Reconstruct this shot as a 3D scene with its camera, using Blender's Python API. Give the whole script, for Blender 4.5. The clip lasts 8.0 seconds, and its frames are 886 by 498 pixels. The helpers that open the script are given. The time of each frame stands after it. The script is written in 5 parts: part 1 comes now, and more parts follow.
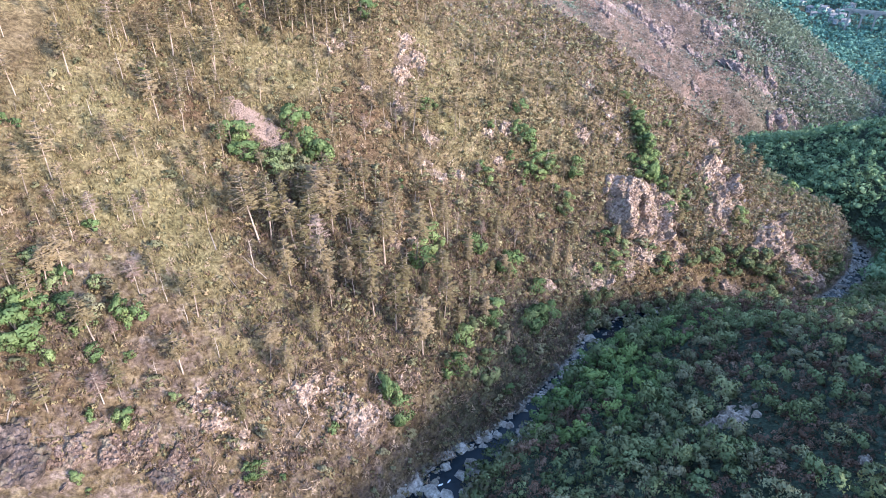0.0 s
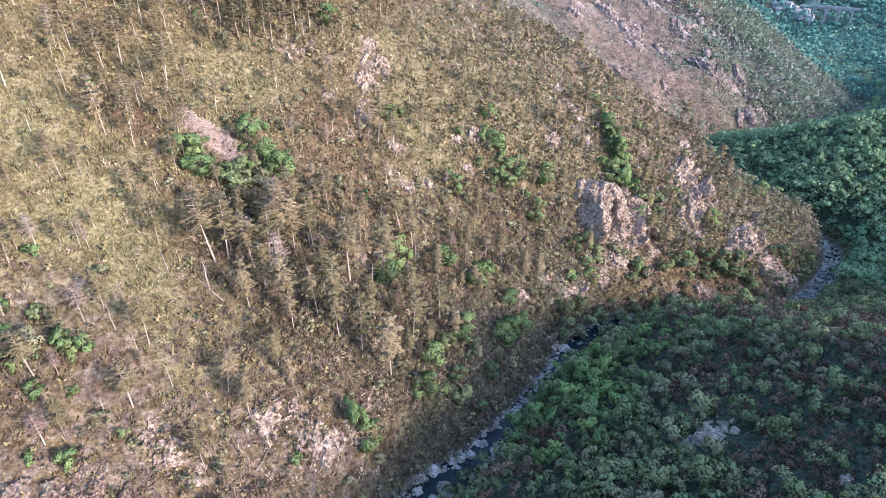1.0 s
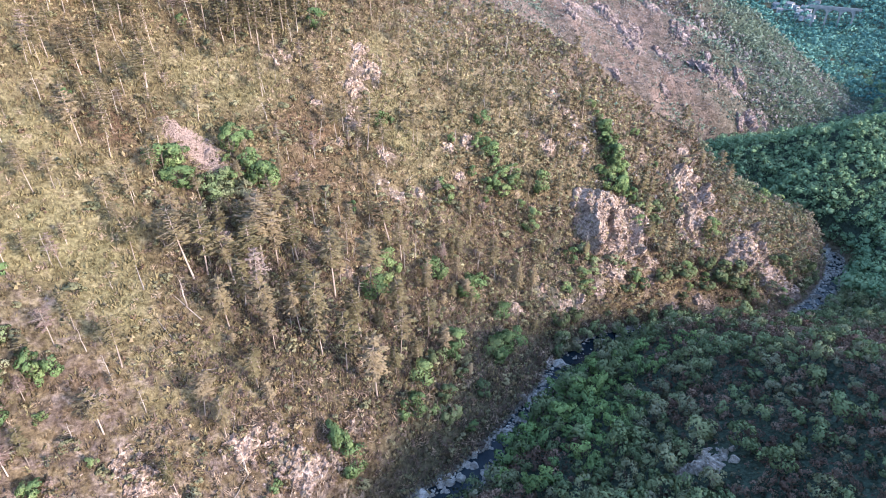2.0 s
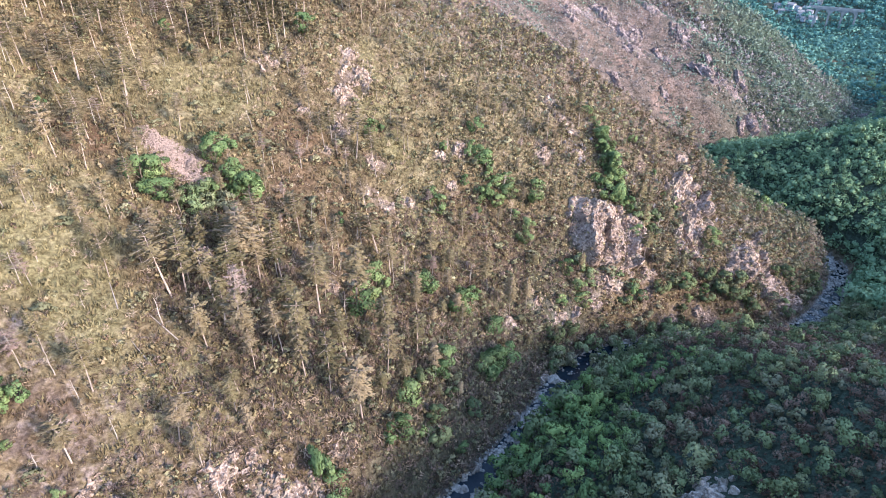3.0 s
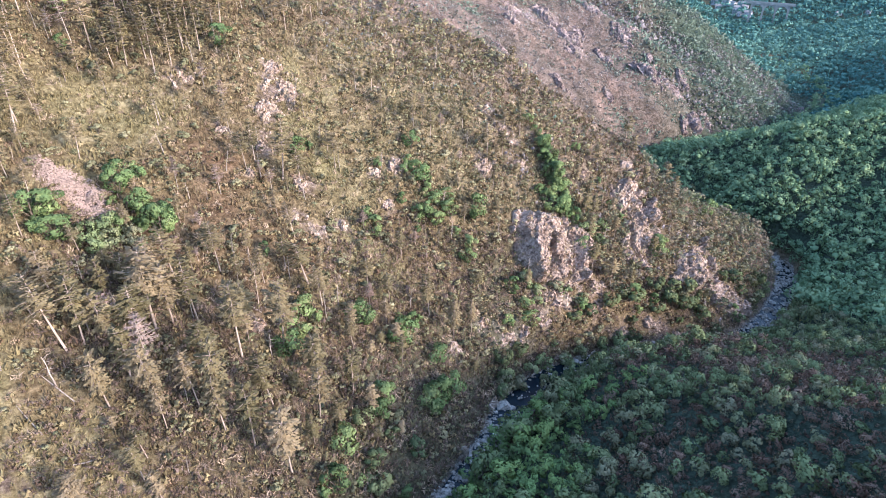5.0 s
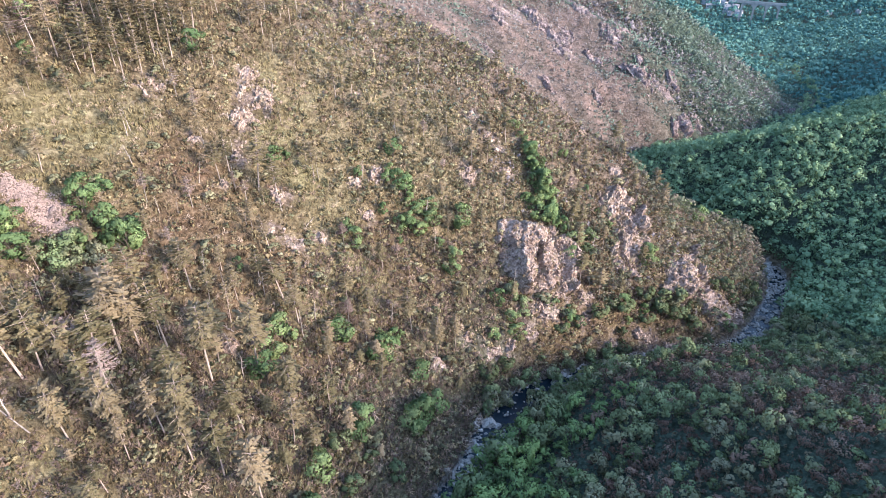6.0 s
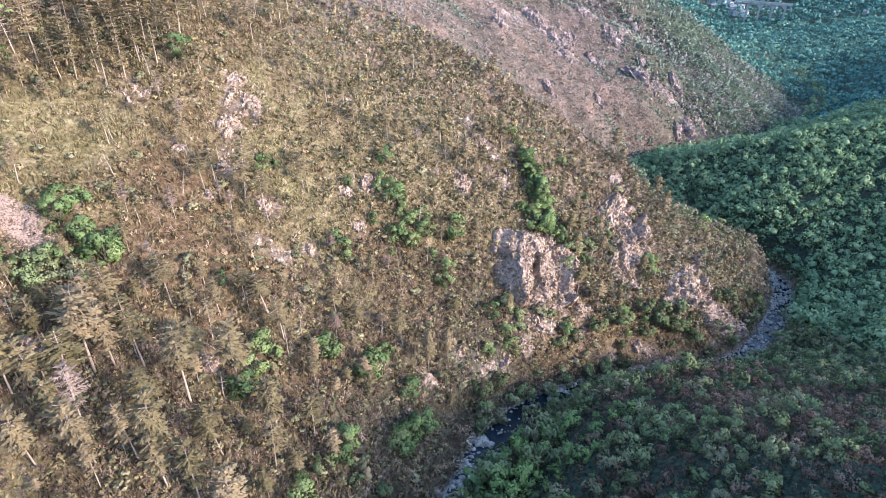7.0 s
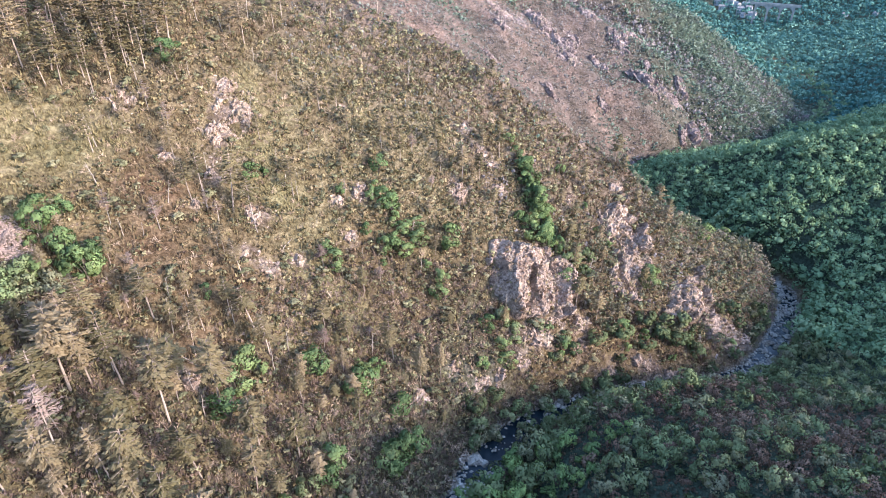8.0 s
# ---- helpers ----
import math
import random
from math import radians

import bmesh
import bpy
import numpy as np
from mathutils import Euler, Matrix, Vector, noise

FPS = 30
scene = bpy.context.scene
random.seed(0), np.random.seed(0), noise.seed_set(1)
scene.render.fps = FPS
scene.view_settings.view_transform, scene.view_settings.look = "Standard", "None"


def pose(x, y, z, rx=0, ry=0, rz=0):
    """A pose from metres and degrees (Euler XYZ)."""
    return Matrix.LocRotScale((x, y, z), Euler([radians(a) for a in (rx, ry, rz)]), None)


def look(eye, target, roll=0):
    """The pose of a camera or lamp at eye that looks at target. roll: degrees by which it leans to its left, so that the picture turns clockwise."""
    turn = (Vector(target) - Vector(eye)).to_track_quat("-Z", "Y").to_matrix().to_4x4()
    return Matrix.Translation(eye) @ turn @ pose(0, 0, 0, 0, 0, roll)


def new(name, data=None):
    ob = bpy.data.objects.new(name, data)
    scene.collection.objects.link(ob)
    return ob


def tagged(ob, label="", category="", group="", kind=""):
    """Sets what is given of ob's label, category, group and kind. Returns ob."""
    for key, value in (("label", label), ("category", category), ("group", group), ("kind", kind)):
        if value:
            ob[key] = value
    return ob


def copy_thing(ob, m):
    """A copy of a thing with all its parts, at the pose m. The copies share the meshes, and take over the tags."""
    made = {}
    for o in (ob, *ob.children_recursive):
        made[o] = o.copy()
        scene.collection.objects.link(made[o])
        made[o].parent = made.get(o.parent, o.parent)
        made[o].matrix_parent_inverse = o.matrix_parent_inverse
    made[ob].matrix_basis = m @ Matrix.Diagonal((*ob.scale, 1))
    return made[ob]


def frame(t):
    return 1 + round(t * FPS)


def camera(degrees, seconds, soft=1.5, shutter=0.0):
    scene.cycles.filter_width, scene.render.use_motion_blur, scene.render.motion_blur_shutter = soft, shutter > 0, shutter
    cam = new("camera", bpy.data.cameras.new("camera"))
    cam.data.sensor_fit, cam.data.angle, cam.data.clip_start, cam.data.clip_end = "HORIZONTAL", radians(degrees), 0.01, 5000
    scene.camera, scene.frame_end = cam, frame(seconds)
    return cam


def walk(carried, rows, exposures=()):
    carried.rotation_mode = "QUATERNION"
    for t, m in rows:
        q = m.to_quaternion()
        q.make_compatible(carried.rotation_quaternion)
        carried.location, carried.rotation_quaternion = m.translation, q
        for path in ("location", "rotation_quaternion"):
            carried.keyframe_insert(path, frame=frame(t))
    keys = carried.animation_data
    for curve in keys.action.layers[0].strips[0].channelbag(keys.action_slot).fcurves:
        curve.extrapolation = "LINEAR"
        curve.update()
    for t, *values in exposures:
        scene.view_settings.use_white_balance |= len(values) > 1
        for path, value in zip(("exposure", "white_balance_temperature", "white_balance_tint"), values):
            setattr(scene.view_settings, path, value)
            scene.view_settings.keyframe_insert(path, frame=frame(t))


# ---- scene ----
cam = camera(71.4, 8.0, soft=0.7)
PATH = [
    (0, (0.242, -0.418, 99.186), (0.238, 1.275, 98.122), 0.0),
    (0.5, (1.29, 2.322, 99.153), (1.337, 4.014, 98.087), -0.1),
    (1, (2.478, 5.173, 99.191), (2.546, 6.863, 98.124), -0.1),
    (1.5, (3.682, 7.806, 99.231), (3.75, 9.496, 98.163), -0.1),
    (3, (7.493, 15.618, 99.169), (7.556, 17.308, 98.102), -0.2),
    (3.5, (8.743, 18.03, 99.114), (8.807, 19.72, 98.047), -0.2),
    (4, (10.025, 20.567, 99.064), (10.106, 22.256, 97.996), -0.2),
    (4.5, (11.171, 22.868, 99.039), (11.323, 24.551, 97.97), -0.2),
    (6, (15.562, 30.304, 99.018), (15.782, 31.978, 97.946), -0.2),
    (6.5, (17.106, 32.586, 99.047), (17.321, 34.259, 97.973), -0.2),
    (7, (18.72, 34.917, 99.063), (18.926, 36.592, 97.989), -0.3),
    (7.5, (20.207, 37.021, 99.086), (20.405, 38.696, 98.012), -0.3),
    (8, (21.758, 39.055, 99.062), (21.946, 40.732, 97.988), -0.3),
]
EXPOSURE = 2.62
walk(cam, [(t, look(eye, target, roll)) for t, eye, target, roll in PATH], [(0.0, EXPOSURE, 6040, 14), (8.0, EXPOSURE, 6150, 14)])

# ---- light: thin cloud, low sun from behind the wooded bank ----
SUN_HEIGHT, SUN_SIDE = 22.0, (0.80, -0.60)
world = bpy.data.worlds.new("sky")
scene.world = world
world.use_nodes = True
wt = world.node_tree
sky = wt.nodes.new("ShaderNodeTexSky")
sky.sky_type, sky.sun_disc = "NISHITA", False
sky.sun_elevation, sky.sun_rotation = radians(SUN_HEIGHT), math.atan2(SUN_SIDE[0], SUN_SIDE[1])
sky.dust_density, sky.air_density, sky.ozone_density = 1.0, 1.0, 2.2
wt.links.new(sky.outputs[0], wt.nodes["Background"].inputs[0])
wt.nodes["Background"].inputs[1].default_value = 0.15
sun_data = bpy.data.lights.new("sun", "SUN")
sun_data.energy, sun_data.angle, sun_data.color = 1.8, radians(7), (1.0, 0.85, 0.72)
sun = new("sun", sun_data)
toward = Vector((SUN_SIDE[0], SUN_SIDE[1], math.tan(radians(SUN_HEIGHT)) * math.hypot(*SUN_SIDE)))
sun.matrix_world = look(toward * 400, (0, 0, 0))


# ---- materials ----
def nodes_of(name, rough=0.9, gloss=0.2):
    m = bpy.data.materials.new(name)
    m.use_nodes = True
    t = m.node_tree
    b = t.nodes["Principled BSDF"]
    b.inputs["Roughness"].default_value = rough
    b.inputs["Specular IOR Level"].default_value = gloss
    return m, t, b


def put(t, kind, **values):
    n = t.nodes.new(kind)
    for key, v in values.items():
        n.inputs[key].default_value = v
    return n


def where(t):
    return t.nodes.new("ShaderNodeNewGeometry").outputs["Position"]


def grain(t, size, detail=4.0, rough=0.6, stretch=None):
    """Noise in world metres, as a value from 0 to 1."""
    n = put(t, "ShaderNodeTexNoise", Scale=1.0 / size, Detail=detail, Roughness=rough)
    src = where(t)
    if stretch:
        m = t.nodes.new("ShaderNodeMapping")
        m.inputs["Scale"].default_value = stretch
        t.links.new(src, m.inputs["Vector"])
        src = m.outputs[0]
    t.links.new(src, n.inputs["Vector"])
    return n.outputs[0]


def ramp(t, value, stops):
    r = t.nodes.new("ShaderNodeValToRGB")
    while len(r.color_ramp.elements) < len(stops):
        r.color_ramp.elements.new(0.5)
    for e, (p, c) in zip(r.color_ramp.elements, stops):
        e.position, e.color = p, (*c, 1)
    t.links.new(value, r.inputs[0])
    return r.outputs[0]


def mixed(t, a, b, f, how="MIX"):
    m = t.nodes.new("ShaderNodeMix")
    m.data_type, m.blend_type = "RGBA", how
    for sock, v in ((m.inputs[0], f), (m.inputs[6], a), (m.inputs[7], b)):
        if hasattr(v, "is_linked"):
            t.links.new(v, sock)
        else:
            sock.default_value = v if isinstance(v, float) else (*v, 1)
    return m.outputs[2]


def maths(t, how, a, b=0.0):
    m = t.nodes.new("ShaderNodeMath")
    m.operation = how
    for sock, v in ((m.inputs[0], a), (m.inputs[1], b)):
        if hasattr(v, "is_linked"):
            t.links.new(v, sock)
        else:
            sock.default_value = v
    return m.outputs[0]


def attribute(t, name):
    a = t.nodes.new("ShaderNodeAttribute")
    a.attribute_name = name
    return a.outputs["Fac"]


def relief(t, b, height, strength, dist):
    n = put(t, "ShaderNodeBump", Strength=strength, Distance=dist)
    t.links.new(height, n.inputs["Height"])
    t.links.new(n.outputs[0], b.inputs["Normal"])


def leaf_material(name, stops, spread=0.35, through_light=0.25, patch=(0.62, 1.2)):
    """Leaves whose colour differs from plant to plant and from leaf to leaf."""
    m, t, b = nodes_of(name, 0.75, 0.15)
    one = t.nodes.new("ShaderNodeObjectInfo").outputs["Random"]
    own = maths(t, "FRACT", maths(t, "ADD", attribute(t, "tone"), one))
    isl = t.nodes.new("ShaderNodeNewGeometry").outputs["Random Per Island"]
    val = maths(t, "ADD", maths(t, "MULTIPLY", own, 1 - spread), maths(t, "MULTIPLY", isl, spread))
    col = ramp(t, val, stops)
    col = mixed(t, col, ramp(t, grain(t, 6.0, 3.0), [(0.3, (patch[0],) * 3), (0.7, (patch[1],) * 3)]), 1.0, "MULTIPLY")
    t.links.new(col, b.inputs["Base Color"])
    tr = put(t, "ShaderNodeBsdfTranslucent")
    t.links.new(col, tr.inputs[0])
    mx = put(t, "ShaderNodeMixShader", Fac=through_light)
    t.links.new(b.outputs[0], mx.inputs[1])
    t.links.new(tr.outputs[0], mx.inputs[2])
    t.links.new(mx.outputs[0], t.nodes["Material Output"].inputs[0])
    return m


def ground_material():
    m, t, b = nodes_of("hillside_ground", 0.95, 0.1)
    fine = grain(t, 0.45, 5.0, 0.65)
    mid = grain(t, 3.2, 6.0, 0.65)
    broad = grain(t, 15.0, 4.0)
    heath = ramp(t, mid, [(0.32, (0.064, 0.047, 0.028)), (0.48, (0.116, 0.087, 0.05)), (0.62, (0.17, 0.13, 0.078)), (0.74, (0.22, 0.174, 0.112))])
    straw = ramp(t, mid, [(0.32, (0.098, 0.086, 0.042)), (0.48, (0.146, 0.128, 0.066)), (0.62, (0.19, 0.164, 0.09)), (0.74, (0.24, 0.208, 0.126))])
    col = mixed(t, heath, straw, maths(t, "MULTIPLY", attribute(t, "straw"), ramp(t, broad, [(0.3, (0.45,) * 3), (0.6, (1,) * 3)])))
    rust = ramp(t, mid, [(0.3, (0.06, 0.036, 0.024)), (0.5, (0.105, 0.067, 0.043)), (0.72, (0.165, 0.115, 0.075))])
    col = mixed(t, col, rust, attribute(t, "rust"))
    soil = ramp(t, mid, [(0.3, (0.082, 0.06, 0.051)), (0.48, (0.142, 0.107, 0.092)), (0.72, (0.23, 0.182, 0.16))])
    bare = maths(t, "ADD", maths(t, "MULTIPLY", attribute(t, "rock"), 1.35), maths(t, "MULTIPLY", maths(t, "SUBTRACT", grain(t, 2.6, 6.0, 0.7), 0.6), 5.0))
    bare = ramp(t, bare, [(0.0, (0,) * 3), (1.0, (1,) * 3)])
    col = mixed(t, col, soil, bare)
    stony = ramp(t, mid, [(0.3, (0.08, 0.062, 0.052)), (0.5, (0.122, 0.097, 0.084)), (0.72, (0.18, 0.147, 0.13))])
    streak = grain(t, 12.0, 5.0, 0.65, (1.0, 0.45, 0.6))
    stony = mixed(t, stony, ramp(t, streak, [(0.34, (0.6, 0.62, 0.58)), (0.5, (1.0, 0.97, 0.95)), (0.66, (1.4, 1.25, 1.2))]), 1.0, "MULTIPLY")
    col = mixed(t, col, stony, attribute(t, "stony"))
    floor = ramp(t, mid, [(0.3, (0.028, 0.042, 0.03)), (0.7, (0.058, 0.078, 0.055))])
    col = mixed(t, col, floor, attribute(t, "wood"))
    shingle = ramp(t, fine, [(0.3, (0.10, 0.10, 0.10)), (0.7, (0.34, 0.34, 0.33))])
    col = mixed(t, col, shingle, attribute(t, "shingle"))
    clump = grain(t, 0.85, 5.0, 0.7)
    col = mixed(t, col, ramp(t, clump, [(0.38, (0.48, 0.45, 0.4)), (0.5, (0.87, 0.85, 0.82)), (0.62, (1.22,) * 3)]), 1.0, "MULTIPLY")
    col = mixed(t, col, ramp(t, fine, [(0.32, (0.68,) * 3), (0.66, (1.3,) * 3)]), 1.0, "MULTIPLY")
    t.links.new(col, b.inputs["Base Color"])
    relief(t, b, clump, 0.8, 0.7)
    return m


def rock_material(name, dark, body, pale, size=1.4, cracks=0.5):
    m, t, b = nodes_of(name, 0.88, 0.25)
    a = grain(t, size, 6.0, 0.62, (1, 1, 1.5))
    col = ramp(t, a, [(0.33, dark), (0.47, body), (0.66, pale)])
    patch = grain(t, 4.5, 5.0, 0.6)
    col = mixed(t, col, ramp(t, patch, [(0.36, (0.72, 0.66, 0.62)), (0.5, (1.0, 0.97, 0.96)), (0.64, (1.2, 1.17, 1.12))]), 1.0, "MULTIPLY")
    seam = put(t, "ShaderNodeTexNoise", Scale=0.9, Detail=4.0, Roughness=0.6, Distortion=1.2)
    way = t.nodes.new("ShaderNodeMapping")
    way.inputs["Rotation"].default_value = (0.3, 0.5, 0.4)
    way.inputs["Scale"].default_value = (1.5, 1.5, 0.45)
    t.links.new(where(t), way.inputs["Vector"])
    t.links.new(way.outputs[0], seam.inputs["Vector"])
    gap = maths(t, "ABSOLUTE", maths(t, "SUBTRACT", seam.outputs[0], 0.5))
    col = mixed(t, col, ramp(t, gap, [(0.0, (0.22, 0.19, 0.17)), (0.045, (1,) * 3)]), cracks, "MULTIPLY")
    chips = grain(t, 0.4, 5.0, 0.7)
    col = mixed(t, col, ramp(t, chips, [(0.34, (0.78,) * 3), (0.62, (1.12,) * 3)]), 0.9, "MULTIPLY")
    lichen = ramp(t, grain(t, 2.6, 5.0), [(0.52, (0,) * 3), (0.66, (1,) * 3)])
    col = mixed(t, col, (0.17, 0.15, 0.10), maths(t, "MULTIPLY", lichen, 0.55))
    t.links.new(col, b.inputs["Base Color"])
    relief(t, b, chips, 0.3, 0.15)
    return m


def bark_material(name, dark, pale):
    m, t, b = nodes_of(name, 0.9, 0.15)
    col = ramp(t, grain(t, 0.5, 5.0, 0.7, (1, 1, 0.25)), [(0.3, dark), (0.7, pale)])
    one = t.nodes.new("ShaderNodeObjectInfo").outputs["Random"]
    col = mixed(t, col, ramp(t, one, [(0.0, (0.7, 0.68, 0.66)), (1.0, (1.2, 1.15, 1.1))]), 1.0, "MULTIPLY")
    t.links.new(col, b.inputs["Base Color"])
    return m


def plain_material(name, dark, pale, size=1.0, rough=0.8):
    m, t, b = nodes_of(name, rough)
    t.links.new(ramp(t, grain(t, size), [(0.3, dark), (0.7, pale)]), b.inputs["Base Color"])
    return m


def water_material():
    m, t, b = nodes_of("river_water", 0.14, 0.2)
    t.links.new(ramp(t, grain(t, 3.0, 3.0), [(0.35, (0.006, 0.012, 0.018)), (0.7, (0.014, 0.024, 0.032))]), b.inputs["Base Color"])
    relief(t, b, grain(t, 0.7, 3.0), 0.5, 0.15)
    return m


M_GROUND = ground_material()
M_WATER = water_material()
M_FOAM = plain_material("white_foam", (0.65, 0.68, 0.7), (0.9, 0.9, 0.9), 0.4, 0.6)
M_ROCK = rock_material("pink_gneiss", (0.085, 0.062, 0.051), (0.25, 0.188, 0.151), (0.45, 0.357, 0.295), 0.9, 0.75)
M_LOW_ROCK = rock_material("dull_pink_schist", (0.05, 0.036, 0.03), (0.13, 0.093, 0.078), (0.24, 0.182, 0.154), 0.7, 0.9)
M_BOULDER = rock_material("grey_river_stone", (0.11, 0.106, 0.096), (0.26, 0.25, 0.224), (0.43, 0.415, 0.375), 0.7, 0.0)
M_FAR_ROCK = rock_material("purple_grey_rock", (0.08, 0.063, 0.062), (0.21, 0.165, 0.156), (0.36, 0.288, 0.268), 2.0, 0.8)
M_OUTCROP = rock_material("grey_outcrop", (0.095, 0.082, 0.07), (0.24, 0.212, 0.18), (0.41, 0.37, 0.318), 0.7, 0.5)
M_SCREE = plain_material("pink_scree", (0.155, 0.108, 0.09), (0.31, 0.232, 0.196), 0.35, 0.95)
M_PINE_BARK = bark_material("pine_bark", (0.17, 0.135, 0.115), (0.38, 0.315, 0.27))
M_GREY_WOOD = bark_material("grey_dead_wood", (0.17, 0.145, 0.128), (0.4, 0.35, 0.31))
M_DARK_BARK = bark_material("dark_bark", (0.05, 0.04, 0.03), (0.13, 0.11, 0.09))
M_NEEDLE = leaf_material("dry_pine_needles", [(0, (0.11, 0.095, 0.047)), (0.35, (0.158, 0.131, 0.068)), (0.7, (0.208, 0.163, 0.093)), (1, (0.257, 0.196, 0.122))], 0.15)
M_NEEDLE_DEAD = leaf_material("dead_pine_needles", [(0, (0.163, 0.109, 0.089)), (0.5, (0.232, 0.16, 0.133)), (1, (0.301, 0.223, 0.19))], 0.2)
M_LEAF = leaf_material("fresh_green_leaves", [(0, (0.085, 0.135, 0.055)), (0.4, (0.13, 0.19, 0.075)), (0.75, (0.185, 0.245, 0.098)), (1, (0.26, 0.315, 0.13))], 0.2)
M_SAGE = leaf_material("grey_green_leaves", [(0, (0.116, 0.119, 0.065)), (0.5, (0.195, 0.186, 0.104)), (1, (0.298, 0.271, 0.162))], 0.2, 0.25, (0.85, 1.2))
M_WOOD = leaf_material("woodland_leaves", [(0, (0.104, 0.135, 0.062)), (0.3, (0.151, 0.194, 0.088)), (0.55, (0.193, 0.232, 0.106)), (0.75, (0.208, 0.216, 0.116)), (1, (0.23, 0.212, 0.135))], 0.12, 0.12)
M_STREAM = leaf_material("dark_stream_side_leaves", [(0, (0.075, 0.1, 0.048)), (0.5, (0.115, 0.145, 0.066)), (1, (0.17, 0.195, 0.095))], 0.2, 0.15)
# far leaves: the blue of distance haze is put into their colour
M_FAR = leaf_material("hazed_woodland_leaves", [(0, (0.055, 0.147, 0.132)), (0.5, (0.083, 0.189, 0.162)), (1, (0.121, 0.239, 0.186))], 0.05, 0.15, (0.85, 1.1))
M_HEATH = leaf_material("dry_heath", [(0, (0.098, 0.068, 0.043)), (0.3, (0.135, 0.099, 0.058)), (0.55, (0.18, 0.148, 0.076)), (0.8, (0.24, 0.202, 0.105)), (1, (0.31, 0.262, 0.146))], 0.22, 0.15)
M_TWIG = leaf_material("leafless_brush", [(0, (0.206, 0.14, 0.095)), (0.5, (0.314, 0.228, 0.157)), (1, (0.446, 0.338, 0.243))], 0.22, 0.1)
M_BROWN = leaf_material("dark_brown_brush", [(0, (0.072, 0.047, 0.037)), (0.5, (0.13, 0.09, 0.07)), (1, (0.205, 0.15, 0.12))], 0.22, 0.1)
M_SCRUB = leaf_material("dry_scrub_leaves", [(0, (0.116, 0.073, 0.05)), (0.25, (0.174, 0.117, 0.075)), (0.5, (0.174, 0.143, 0.075)), (0.75, (0.238, 0.189, 0.101)), (1, (0.313, 0.237, 0.149))], 0.22, 0.15, (0.85, 1.2))
M_MOOR = leaf_material("dark_brown_heather", [(0, (0.092, 0.058, 0.04)), (0.5, (0.161, 0.1, 0.071)), (1, (0.257, 0.173, 0.122))], 0.22, 0.1)
M_UNDER = leaf_material("brown_undergrowth", [(0, (0.09, 0.056, 0.044)), (0.4, (0.139, 0.09, 0.069)), (0.7, (0.145, 0.121, 0.069)), (1, (0.206, 0.16, 0.106))], 0.3, 0.1)
M_FLANK = leaf_material("flank_tree_leaves", [(0, (0.114, 0.132, 0.081)), (0.4, (0.157, 0.167, 0.104)), (0.7, (0.195, 0.169, 0.123)), (1, (0.233, 0.183, 0.149))], 0.3)
M_SHADE_ROCK = rock_material("dark_broken_rock", (0.028, 0.023, 0.022), (0.07, 0.055, 0.05), (0.15, 0.12, 0.11))
M_BANK = leaf_material("stream_side_leaves", [(0, (0.121, 0.187, 0.073)), (0.5, (0.183, 0.276, 0.097)), (1, (0.278, 0.374, 0.124))], 0.15, 0.12)
# mountain scrub, its colours shifted towards blue and grey to hold the haze
M_FAR_SCRUB = leaf_material("hazed_mountain_leaves", [(0, (0.105, 0.165, 0.118)), (0.3, (0.142, 0.18, 0.138)), (0.55, (0.168, 0.166, 0.15)), (0.8, (0.194, 0.172, 0.17)), (1, (0.222, 0.194, 0.196))], 0.05, 0.1, (0.8, 1.12))
M_SPUR = leaf_material("spur_wood_leaves", [(0, (0.125, 0.202, 0.112)), (0.35, (0.165, 0.259, 0.136)), (0.75, (0.211, 0.311, 0.161)), (1, (0.267, 0.351, 0.195))], 0.12, 0.25, (0.85, 1.1))
M_PLASTER = plain_material("pale_plaster", (0.25, 0.26, 0.27), (0.46, 0.46, 0.46), 3.0)
M_ROOF = plain_material("grey_slate_roof", (0.16, 0.15, 0.15), (0.30, 0.28, 0.27), 1.5)
# stone dulled to blue-grey, distance haze included in the colour
M_STONE = plain_material("hazed_viaduct_stone", (0.13, 0.15, 0.155), (0.21, 0.235, 0.24), 3.0)
M_DARK = plain_material("dark_window_glass", (0.02, 0.025, 0.03), (0.04, 0.045, 0.05), 1.0, 0.2)

# ---- the valley's form ----
# river centreline in plan: x, y, bed level, half width
RIVER = [
    (-14, -260, 14, 4), (-26, -80, 8, 4), (-24, 10, 4, 4), (-14, 50, 2, 4.4), (2, 75, 0.4, 4.0), (13, 86, -0.4, 2.5), (24, 99, -1.2, 1.8),
    (32, 109, -1.9, 1.8), (40, 119.5, -2.6, 3.4), (56, 131, -4.8, 1.9), (80, 138, -7.4, 1.7), (105, 141.5, -10, 1.6),
    (122.5, 153, -11.8, 1.8), (137, 168, -12.9, 2.1), (141, 181, -13.4, 1.9), (130, 201, -14.2, 1.5), (115, 225, -15, 1.5), (113, 251, -15.6, 1.5), (134, 271, -16.2, 1.0), (172, 279, -17, 0.6),
    (221, 303, -20, 0.5), (290, 366, -28, 0.5), (340, 462, -40, 1), (392, 640, -58, 1), (470, 860, -66, 1), (700, 1300, -80, 3), (1100, 2600, -100, 3),
]


